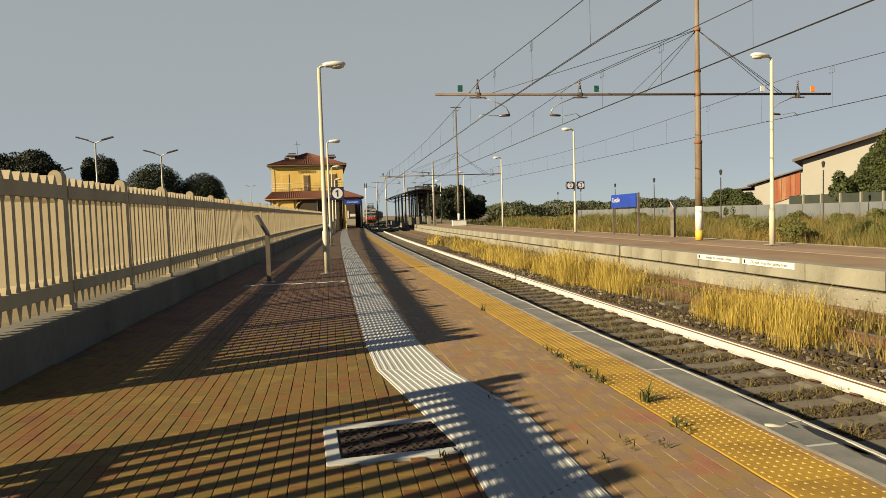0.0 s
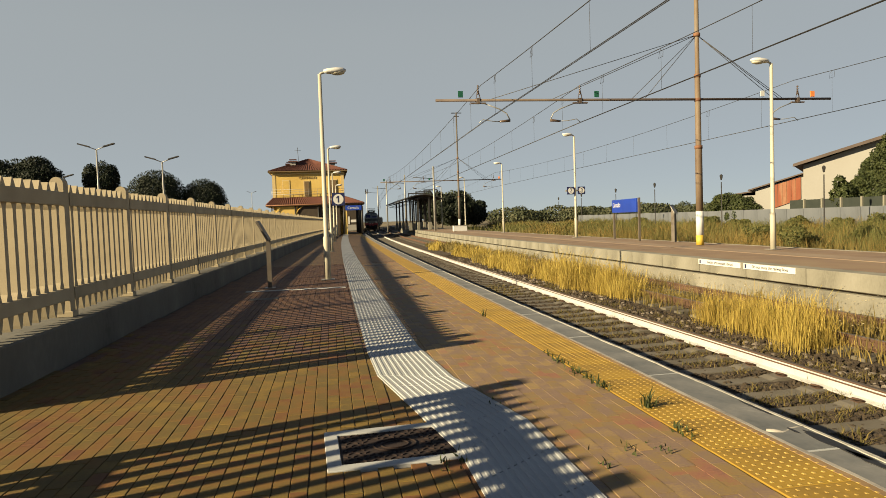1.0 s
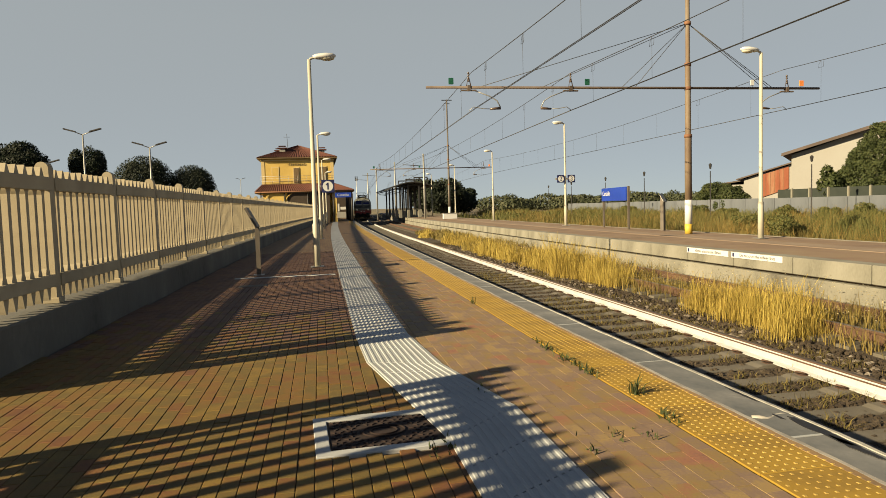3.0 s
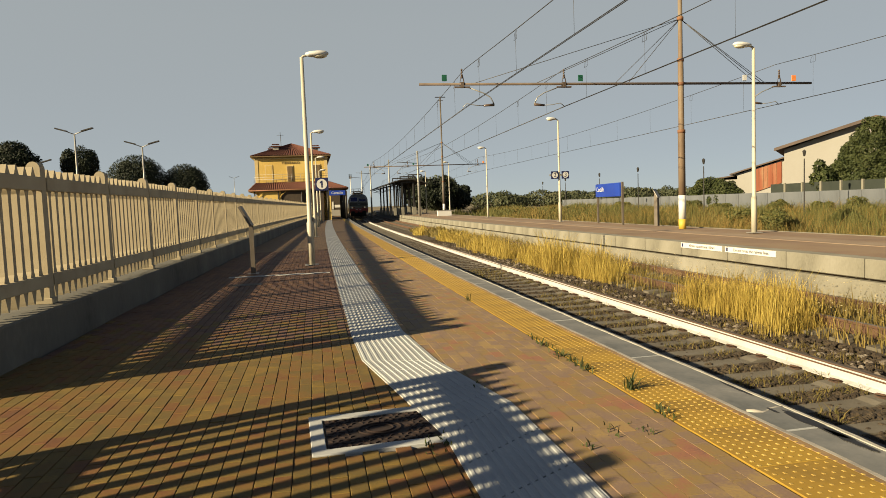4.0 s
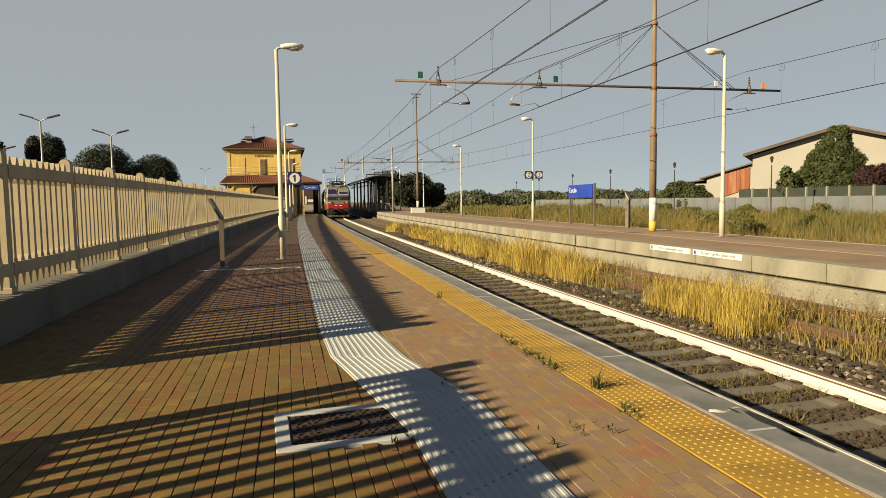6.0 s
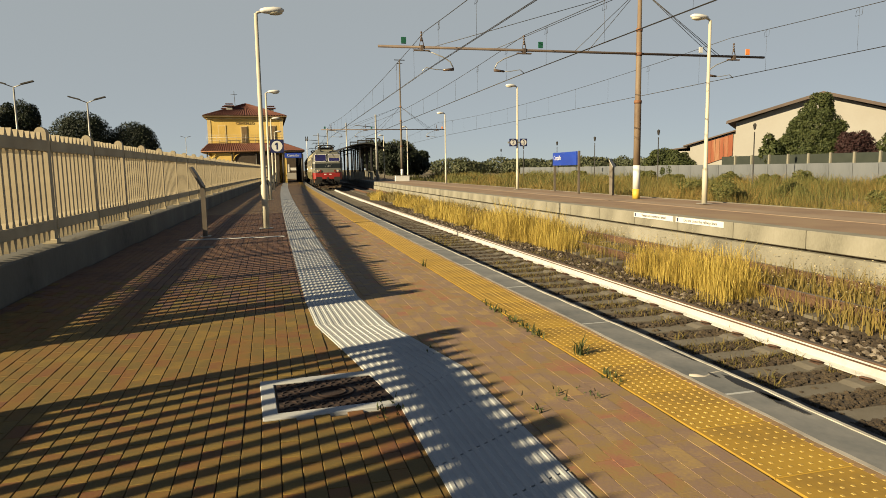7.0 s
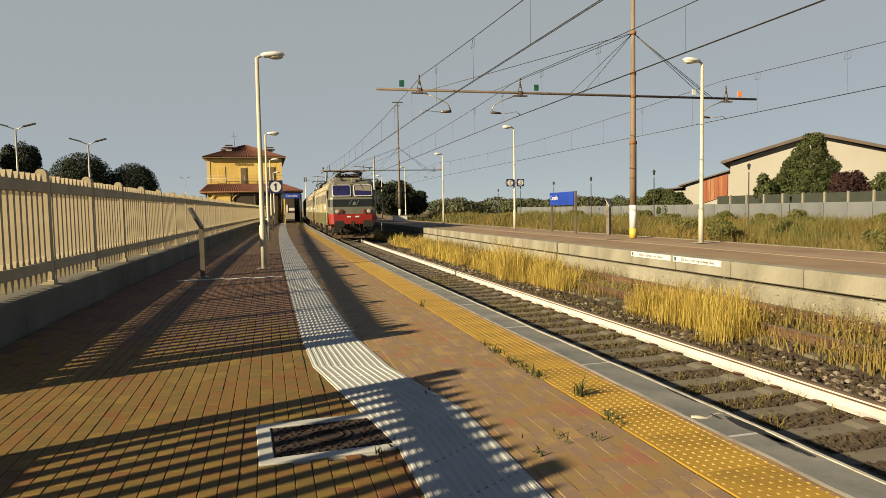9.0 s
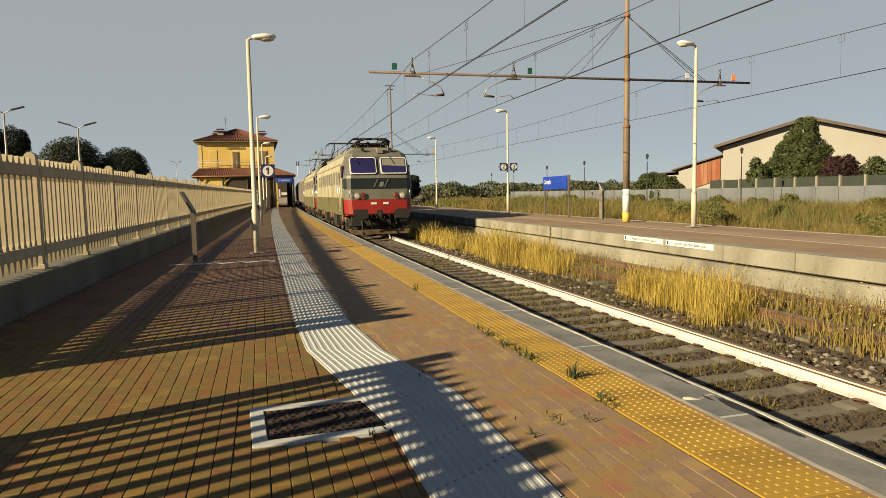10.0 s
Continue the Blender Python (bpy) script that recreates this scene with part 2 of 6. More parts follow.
def writing(name, text, size, m, material, parent, depth=0.004, align="CENTER"):
    """Raised letters in the built-in font, as a mesh."""
    cu = bpy.data.curves.new(name, "FONT")
    cu.body, cu.size, cu.extrude, cu.align_x, cu.align_y = text, size, depth, align, "CENTER"
    tmp = bpy.data.objects.new(name, cu)
    scene.collection.objects.link(tmp)
    me = bpy.data.meshes.new_from_object(tmp.evaluated_get(bpy.context.evaluated_depsgraph_get()))
    bpy.data.objects.remove(tmp)
    me.materials.clear()
    me.materials.append(material)
    ob = new(name, me)
    ob.parent = parent
    ob.matrix_basis = m
    return ob


PINK = mat("pink_paving", [(0.140, 0.092, 0.060), (0.190, 0.126, 0.078), (0.207, 0.152, 0.092)], 0.85, scale=0.9, fine=25, bump=0.3, depth=0.005)
PINK2 = mat("pale_paving", [(0.185, 0.130, 0.089), (0.233, 0.174, 0.120)], 0.85, scale=0.9, fine=25, bump=0.3, depth=0.005)
# ---- ground and platforms ----
RAIL = -0.447        # top of the rails; the near platform is at 0
BED = RAIL - 0.17    # top of the sleepers
HIGH = 0.2           # top of the island platform
LINE1, LINE2 = 4.77, 8.3


def fence_x(y):
    return -3.39 + 0.0224 * y + SHIFT * y * y / 2


def ground():
    s = Shape()
    xs = [-900, -300, -80, -40, -20, -8, -4.2, 3.3, 9.8, 14.6, 16, 20, 26, 33, 45, 70, 150, 400, 1200]
    ys = [-200, -60, -25, -10, 0, 10, 20, 30, 45, 60, 80, 110, 160, 250, 500, 1200, 3500]
    for y in ys:
        for x in xs:
            z = -0.72 if -4.3 < x < 14.7 else -0.35 + 0.08 * math.sin(x * 0.7 + y * 0.13)
            z = -0.1 if x < -4 else z
            s.v.append((bend(x, min(y, 300)), y, z))
    n = len(xs)
    s.f = [(j * n + i, j * n + i + 1, (j + 1) * n + i + 1, (j + 1) * n + i) for j in range(len(ys) - 1) for i in range(n - 1)]
    s.s = [True] * len(s.f)
    setting("ground", s, EARTH, "brown earth under dry grass reaching the horizon")


ground()
FAR = steps(-25, 60, 2.5) + steps(65, 200, 5)
END = 190


def platforms():
    s = Shape()
    s.sweep([(-3.6, -0.9), (-3.6, -0.022), (2.72, -0.022), (2.72, -0.9)], FAR)
    setting("platform_near", s, JOINT, "brick-paved station platform bed")
    s = Shape()
    s.sweep([(9.75, -0.9), (9.75, HIGH - 0.015), (14.4, HIGH - 0.015), (14.4, -0.9)], FAR)
    setting("platform_island", s, PINK, "pinkish paved island platform between the tracks")
    # concrete face of the island platform: coping, slit, foot
    face = setting("platform_face", Shape().sweep([(9.57, -0.95), (9.57, -0.215), (9.585, -0.2), (9.76, -0.2), (9.76, -0.95)], FAR), CONC, "weathered concrete footing of the island platform")
    slab = Shape().box(-0.09, 0.31, -0.99, 0.99, -0.35, 0.0, 0.012).data("coping_block", CONC)
    for y in steps(-11, 89, 2.0):
        ob = part("coping_block", slab, CONC, face)
        ob.matrix_basis = pose(bend(9.69, y), y, HIGH, 0, 0, -math.degrees(SHIFT * y))
    part("far_coping", Shape().sweep([(9.6, HIGH - 0.35), (9.6, HIGH), (10.0, HIGH), (10.0, HIGH - 0.35)], steps(90, 190, 5)), CONC, face)
    line = Shape().sweep([(11.95, HIGH - 0.02), (11.95, HIGH - 0.006), (12.8, HIGH - 0.006), (12.8, HIGH - 0.02)], FAR)
    part("paved_border", line, PINK2, face, "pale paved border strip")
    back = Shape().sweep([(14.4, -0.5), (14.4, HIGH - 0.004), (14.55, HIGH - 0.004), (14.55, -0.5)], FAR)
    part("back_kerb", back, CONC, face, "low concrete kerb")


platforms()


def near_platform_edge():
    """Yellow warning strip with studs, grey coping stones and the platform's face."""
    face = setting("platform_edge", Shape().sweep([(2.72, -0.9), (2.72, -0.16), (2.98, -0.16), (2.98, -0.9)], FAR), CONC, "concrete face of the near platform")
    stone = Shape().box(-0.2, 0.15, -0.995, 0.995, -0.16, 0.0, 0.008).data("coping_stone", COPING)
    for y in steps(-7.57, 60.43, 2.0):
        part("coping_stone", stone, COPING, face).matrix_basis = pose(bend(2.912, y), y, random.uniform(-0.003, 0.003), 0, 0, -math.degrees(SHIFT * y))
    part("far_coping", Shape().sweep([(2.712, -0.16), (2.712, 0), (3.062, 0), (3.062, -0.16)], steps(61.43, END, 5)), COPING, face)
    for y in steps(-6.57, 59.43, 2.0):
        part("joint", Shape().box(-0.2, 0.145, -0.009, 0.009, -0.02, 0.002), STRIP, face, "pale mortar joint").matrix_basis = pose(bend(2.912, y), y, 0)
    wave = lambda x, y: bend(x + 0.013 * noise.noise(Vector((x * 9, y * 2.3, 0))) + 0.006 * noise.noise(Vector((x * 20, y * 11, 4))), y)
    near_y = steps(1.0, 16, 0.08) + steps(18, 190, 2.0)
    part("edge_joint", Shape().sweep([(2.715, -0.02), (2.715, 0.0032), (2.748, 0.0032), (2.748, -0.02)], near_y, line=wave), COPING2, face, "pale worn mortar line")
    part("edge_dirt", Shape().sweep([(2.665, -0.02), (2.668, 0.0022), (2.722, 0.0024), (2.724, -0.02)], near_y, line=wave), DUST, face, "reddish dirt along the warning strip")
    part("edge_lip", Shape().sweep([(3.034, -0.02), (3.036, 0.006), (3.063, 0.006), (3.066, -0.05)], near_y, line=wave), LIP, face, "pale worn lip along the platform edge")
    g = random.Random(5)
    for x, y, w, l in ((3.0, 3.5, 0.06, 0.3), (2.985, 3.2, 0.04, 0.2), (2.93, 3.78, 0.018, 0.06), (3.02, 4.3, 0.02, 0.2)):
        ring = [(bend(x, y) + w * g.uniform(0.65, 1.1) * math.cos(k * 0.2618) * (0.5 if math.cos(k * 0.2618) > 0 else 1), y + l * g.uniform(0.75, 1.1) * math.sin(k * 0.2618)) for k in range(24)]
        part("tar_stain", Shape().prism(ring, "z", -0.004, 0.0045), TAR, face, "black tar stain on the coping")
    crack = [(-0.15, 0.045), (-0.11, 0.02), (-0.07, -0.005), (-0.02, 0.012), (0.03, 0.05), (0.085, 0.06), (0.13, 0.05)]
    part("mortar_patch", Shape().tube([(bend(2.912, 3.8) + a, 3.78 + b, -0.006) for a, b in crack], [0.02, 0.026, 0.016, 0.012, 0.011, 0.012, 0.012], 6), COPING2, face, "smeared pale mortar")
    tile = Shape().box(-0.247, 0.247, -0.2985, 0.2985, -0.03, 0.0, 0.003).data("warning_tile", YELLOW)
    strip = setting("warning_strip", Shape().sweep([(2.22, -0.03), (2.22, 0.0), (2.712, 0.0), (2.712, -0.03)], steps(29.4, END, 4)), YELLOW, "yellow tactile warning strip with worn studs")
    for y in steps(-6.3, 29.1, 0.6):
        part("warning_tile", tile, YELLOW, strip).matrix_basis = pose(bend(2.466, y), y, random.uniform(-0.002, 0.002), 0, 0, -math.degrees(SHIFT * y))
    s = Shape()
    for i in range(290):
        y = 1.4 + i * 0.06
        for j in range(8):
            x = bend(2.256 + j * 0.06, y)
            s.add([(x + a * 0.0105, y + b * 0.0105, -0.001) for a, b in ((-1, -1), (1, -1), (1, 1), (-1, 1))] + [(x + a * 0.006, y + b * 0.006, 0.0045) for a, b in ((-1, -1), (1, -1), (1, 1), (-1, 1))],
                  [(4, 5, 6, 7)] + [(k, (k + 1) % 4, 4 + (k + 1) % 4, 4 + k) for k in range(4)])
    tagged(part("stud", s, YSTUD, strip, "rows of pale yellow studs", False), kind="stuff")


COPING2 = mat('pale_mortar', [(0.14, 0.13, 0.12), (0.27, 0.25, 0.22), (0.34, 0.32, 0.28)], 0.9, scale=2.5)
DUST = mat("red_dust", [(0.13, 0.085, 0.045), (0.21, 0.13, 0.06), (0.25, 0.17, 0.09)], 0.95, scale=5, fine=40)
LIP = mat("pale_lip", [(0.16, 0.15, 0.13), (0.30, 0.29, 0.26), (0.36, 0.35, 0.32)], 0.85, scale=6, fine=30)
TAR = mat("black_tar", [(0.006, 0.006, 0.007), (0.014, 0.013, 0.013)], 0.6, scale=6, fine=50)
YSTUD = mat("stud_yellow", [(0.264, 0.167, 0.035), (0.370, 0.255, 0.070)], 0.7, scale=3)
near_platform_edge()


def tactile_path():
    """Pale ribbed guiding path: straight, a slanted shift, and straight again."""
    base = Shape()
    far = steps(7.5, 83.5, 2.0)
    base.sweep([(0.336, -0.03), (0.336, 0.0), (0.936, 0.0), (0.936, -0.03)], far)
    setting_ob = setting("guiding_path", base, STRIP, "pale grey ribbed tactile guiding path")
    rib = lambda x, h: [(x - 0.017, -0.002), (x - 0.009, h), (x + 0.009, h), (x + 0.017, -0.002)]
    s = Shape()
    for j in range(11):
        s.sweep(rib(0.366 + j * 0.054, 0.0045), [7.5] + steps(8, 34, 2))
    tagged(part("rib", s, STRIP, setting_ob, "raised ribs along the path", False), kind="stuff")
    # the shift: tiles between matching points of both edges
    left = [(0.345, 7.49), (0.375, 6.2), (0.73, 3.95), (0.735, 1.0), (0.735, -20.0)]
    right = [(0.945, 7.49), (1.06, 5.92), (1.335, 4.5), (1.335, 1.0), (1.335, -20.0)]
    cuts = [(0, 1, 2), (1, 2, 5), (2, 3, 6), (3, 4, 30)]
    lerp = lambda p, q, u: (p[0] + (q[0] - p[0]) * u, p[1] + (q[1] - p[1]) * u)
    for a, b, n in cuts:
        for i in range(n):
            u, w = i / n + 0.002, (i + 1) / n - 0.002
            q = [lerp(left[a], left[b], u), lerp(right[a], right[b], u), lerp(right[a], right[b], w), lerp(left[a], left[b], w)]
            part("path_tile", Shape().prism(q, "z", -0.03, 0.003), STRIP, setting_ob)
    s = Shape()
    for a, b, n in cuts:
        for u in [0.05 + 0.09 * j for j in range(11)]:
            p, q = lerp(left[a], right[a], u), lerp(left[b], right[b], u)
            d = Vector((q[0] - p[0], q[1] - p[1], 0)).normalized()
            nrm = Vector((d.y, -d.x, 0))
            ring = []
            for e in (p, q):
                ring += [Vector((e[0], e[1], 0)) + nrm * o + Vector((0, 0, h)) for o, h in ((-0.017, 0.001), (-0.009, 0.0075), (0.009, 0.0075), (0.017, 0.001))]
            s.add(ring, [(0, 1, 5, 4), (1, 2, 6, 5), (2, 3, 7, 6)])
    tagged(part("rib", s, STRIP, setting_ob, "raised ribs along the path", False), kind="stuff")


tactile_path()


OLDRAIL = mat("old_rail", [(0.06, 0.032, 0.02), (0.12, 0.065, 0.04)], 0.8, 0.2, scale=3)


HEADBROWN = mat("brown_rail_head", [(0.045, 0.034, 0.026), (0.085, 0.065, 0.05)], 0.7, 0.1, scale=5)


def rail_profile(c):
    return [(c - 0.07, BED + 0.0), (c - 0.07, BED + 0.014), (c - 0.012, BED + 0.03), (c - 0.012, RAIL - 0.045), (c - 0.035, RAIL - 0.036), (c - 0.036, RAIL - 0.006), (c - 0.026, RAIL),
            (c + 0.026, RAIL), (c + 0.036, RAIL - 0.006), (c + 0.035, RAIL - 0.036), (c + 0.012, RAIL - 0.045), (c + 0.012, BED + 0.03), (c + 0.07, BED + 0.014), (c + 0.07, BED)]


def track(name, c, white, label):
    bed = Shape()
    xs = [c - 1.75, c - 1.3, c - 0.8, c - 0.4, c, c + 0.4, c + 0.8, c + 1.3, c + 1.75]
    bed.sweep([(x, BED - 0.03 - 0.07 * max(0, abs(x - c) - 1.0)) for x in xs], steps(-12, 200, 1.5), closed=False)
    rail = setting(name, bed, BALLAST, label)
    sleeper = Shape().prism([(-1.25, -0.1), (-1.25, 0.0), (-0.95, 0.012), (-0.5, 0.012), (-0.42, -0.012), (0.42, -0.012), (0.5, 0.012), (0.95, 0.012), (1.25, 0.0), (1.25, -0.1)], "y", -0.12, 0.12).data("sleeper", SLEEPER)
    for y in steps(-3.0, 171.0, 0.6)[:290]:
        part("sleeper", sleeper, SLEEPER, rail).matrix_basis = pose(bend(c, y) + random.uniform(-0.02, 0.02), y + random.uniform(-0.02, 0.02), BED - 0.004, 0, 0, -math.degrees(SHIFT * y) + random.uniform(-0.5, 0.5))
    for side in (-1, 1):
        x = c + side * (0.7175 + 0.036)
        part("rail", Shape().sweep(rail_profile(x), FAR), OLDRAIL, rail, "running rail with a worn head")
        part("rail_head", Shape().sweep([(x - 0.03, RAIL - 0.003), (x - 0.028, RAIL + 0.003), (x + 0.028, RAIL + 0.003), (x + 0.03, RAIL - 0.003)], FAR), HEADBROWN if white else STEEL, rail)
        if white:
            for e in (-1, 1):
                a = x + e * 0.0125
                # white stops short of the head; the brown gap imitates the head's shadow
                prof = [(a, BED + 0.032), (a + e * 0.004, BED + 0.032), (a + e * 0.004, RAIL - 0.06), (a, RAIL - 0.06)]
                foot = [(x + e * 0.071, BED + 0.004), (x + e * 0.074, BED + 0.018), (x + e * 0.014, BED + 0.036), (x + e * 0.014, BED + 0.03)]
                part("white_web", Shape().sweep(prof, FAR), RAILWHITE, rail, "white heat-reflecting paint on the rail's side", True)
                part("white_web", Shape().sweep(foot, FAR), RAILWHITE, rail, "white heat-reflecting paint on the rail's foot", True)
                headp = [(x + e * 0.0355, RAIL - 0.034), (x + e * 0.039, RAIL - 0.032), (x + e * 0.039, RAIL - 0.018), (x + e * 0.0365, RAIL - 0.016)]
                part("white_web", Shape().sweep(headp, FAR), RAILWHITE, rail, "white heat-reflecting paint under the rail's head", True)
    # spring clips
    clip = Shape()
    for e in (-1, 1):
        clip.tube([(e * 0.075, -0.05, 0.02), (e * 0.14, -0.055, 0.045), (e * 0.19, -0.01, 0.055), (e * 0.16, 0.04, 0.035), (e * 0.08, 0.045, 0.02)], 0.011, 5)
        clip.box(e * 0.12 - 0.035, e * 0.12 + 0.035, -0.06, 0.06, 0.0, 0.012)
    cl = clip.data("rail_clip", OLDRAIL)
    if white:
        for y in steps(-3.0, 171.0, 0.6)[:75]:
            for side in (-1, 1):
                part("rail_clip", cl, IRON, rail).matrix_basis = pose(bend(c + side * 0.7535, y), y, BED)
    return rail


track("track_main", LINE1, True, "railway track with white-painted rails, concrete sleepers and brown ballast")
track("track_second", LINE2, False, "rusty overgrown railway track")


PALEST = mat("pale_stone", [(0.06, 0.045, 0.035), (0.14, 0.115, 0.09), (0.22, 0.19, 0.155)], 0.9, scale=4, vary=0.5)


def stones(name, x0, x1, y0, y1, n, z, smin, smax, material):
    rng = random.Random(n)
    s = Shape()
    base = Shape().ball((0, 0, 0), 1, 5, 3)
    for _ in range(n):
        y = y0 + (y1 - y0) * rng.random() ** 1.6
        x = bend(rng.uniform(x0, x1), y)
        k = (y + 3.0) / 0.6
        if abs(k - round(k)) < 0.22 and rng.random() < 0.93 and abs(x - bend(LINE1, y)) < 1.27:
            continue
        r = rng.uniform(smin, smax)
        a = rng.uniform(0, 6.3)
        k = (rng.uniform(0.7, 1.3), rng.uniform(0.7, 1.3), rng.uniform(0.5, 0.9))
        vs = []
        for p in base.v:
            q = (p[0] * k[0] * r * rng.uniform(0.8, 1.2), p[1] * k[1] * r, p[2] * k[2] * r)
            vs.append((x + q[0] * math.cos(a) - q[1] * math.sin(a), y + q[0] * math.sin(a) + q[1] * math.cos(a), z + q[2]))
        s.add(vs, base.f)
    return tagged(part(name, s, material, None, "loose brown and grey ballast stones along the track", False), category="gravel", kind="stuff")


stones("gravel", 3.6, 6.9, 2.2, 38, 24000, BED - 0.026, 0.018, 0.042, BALLAST)
stones("pale_gravel", 5.75, 6.7, 2.2, 34, 900, BED - 0.03, 0.03, 0.06, PALEST)


# ---- fence on its low wall ----
def wall_and_fence():
    wall = Shape()
    for a, b in ((-14.0, 3.8), (5.75, 84.0)):
        wall.sweep([(-0.22, -0.5), (-0.22, 0.43), (-0.2, 0.45), (0.24, 0.45), (0.26, 0.43), (0.26, -0.5)], steps(a, b, 2.0), line=lambda x, y: fence_x(y) + x)
    setting("fence_wall", wall, WALLC, "low grey concrete wall under the fence")
    fence = thing("fence", "precast cream concrete picket fence with round-topped posts on a low wall", "fence")
    n = 8
    arc = [(-0.075 * math.cos(math.pi * i / n), 2.05 + 0.08 * math.sin(math.pi * i / n)) for i in range(n + 1)]
    post = Shape().prism([(-0.075, 0.42)] + arc + [(0.075, 0.42)], "y", -0.075, 0.075).data("post", FENCE)
    foot = Shape().box(-0.09, 0.1, -0.09, 0.09, 0.445, 0.52, 0.01).data("post_foot", FENCE)
    p = Shape()
    # spear-shaped outline: pointed ends, wide behind both rails, slim in between
    half = [(0.016, 0.50), (0.028, 0.53), (0.066, 0.66), (0.066, 0.78), (0.054, 0.83), (0.036, 0.875), (0.036, 1.73), (0.052, 1.765), (0.068, 1.81), (0.068, 1.93), (0.050, 1.97), (0.012, 2.05)]
    p.prism([(-w, z) for w, z in half] + [(w, z) for w, z in half[::-1]], "x", -0.052, 0.048)
    picket = p.data("picket", FENCE)
    ys = [5.78] + [6.29 + 2.24 * i for i in range(35)]
    near = [3.78 - 2.24 * i for i in range(8)]
    pickets = []
    for run in (ys, near[::-1]):
        for y in run:
            ob = part("post", post, FENCE, fence)
            ob.matrix_basis = pose(fence_x(y), y, random.uniform(-0.01, 0.01), random.uniform(-0.6, 0.6), 0, 0)
            part("post_foot", foot, FENCE, fence).matrix_basis = pose(fence_x(y), y, 0)
        for a, b in zip(run, run[1:]):
            ang = -math.degrees((fence_x(b) - fence_x(a)) / (b - a))
            cut = b - a
            for z0, z1 in ((0.655, 0.80), (1.785, 1.945)):
                bar = Shape().box(0.03, 0.085, 0.07, cut - 0.07, z0, z1, 0.006)
                part("fence_rail", bar, FENCE, fence, "flat horizontal concrete rail").matrix_basis = pose(fence_x(a), a, 0, 0, 0, ang)
            m = max(1, round((cut - 0.1) / 0.205))
            pickets += [a + cut * (i + 1) / (m + 1) for i in range(m)]
    far = Shape()
    for i, y in enumerate(sorted(pickets, key=lambda q: abs(q - 6))):
        if i < 290:
            part("picket", picket, FENCE, fence).matrix_basis = pose(fence_x(y), y, random.uniform(-0.006, 0.006))
        else:
            far.add([(v[0] + fence_x(y), v[1] + y, v[2]) for v in p.v], p.f)
    tagged(part("far_picket", far, FENCE, fence, "", False), kind="stuff")


wall_and_fence()


# ---- lamps, masts, wires ----
def platform_lamp(x, y, h, z, side, group):
    lamp = thing("street_lamp", "pale cream steel platform lamp with an oval lantern", "lamp", group, pose(x, y, z))
    part("pole", Shape().tube([(0, 0, 0), (0, 0, 1.1), (0, 0, 1.14), (0, 0, h)], [0.085, 0.085, 0.062, 0.045], 12), POLE, lamp, "tapered cream pole")
    part("base_plate", Shape().box(-0.17, 0.17, -0.17, 0.17, 0, 0.02, 0.005), ZINC, lamp)
    part("arm", Shape().tube([(0, 0, h - 0.06), (side * 0.03, 0, h + 0.02), (side * 0.16, 0, h + 0.06)], 0.032, 8), POLE, lamp)
    head = Shape()
    pts = [(0.10, 0.045), (0.2, 0.085), (0.42, 0.105), (0.6, 0.085), (0.68, 0.03)]
    vs, fs, n = [], [], 10
    for px, r in pts:
        vs += [(side * px, r * 1.35 * math.cos(2 * math.pi * j / n), h + 0.07 + 0.05 * px + r * 0.8 * math.sin(2 * math.pi * j / n)) for j in range(n)]
    for i in range(len(pts) - 1):
        fs += [(i * n + j, (i + 1) * n + j, (i + 1) * n + (j + 1) % n, i * n + (j + 1) % n) for j in range(n)]
    head.add(vs, fs + [tuple(range(n)), tuple(4 * n + j for j in range(n))], True)
    part("lantern", head, WHITE, lamp, "white oval lantern housing")
    part("glass", Shape().ball((side * 0.45, 0, h + 0.045), (0.2, 0.115, 0.07), 10, 6), LENS, lamp, "milky lens under the lantern")
    return lamp


LENS = mat("milky_lens", [(0.400, 0.376, 0.288), (0.480, 0.456, 0.360)], 0.25, scale=2, bump=0)
for i in range(4):
    y = 17.3 + 17.2 * i
    platform_lamp(bend(-0.16, y), y, 5.3, 0, 1, "lamps of the near platform")
for x, y in ((13.4, 18.1), (13.6, 34.9), (14.2, 52.6), (14.65, 70), (15.1, 87.5)):
    platform_lamp(x, y, 5.65, HIGH, -1, "lamps of the island platform")


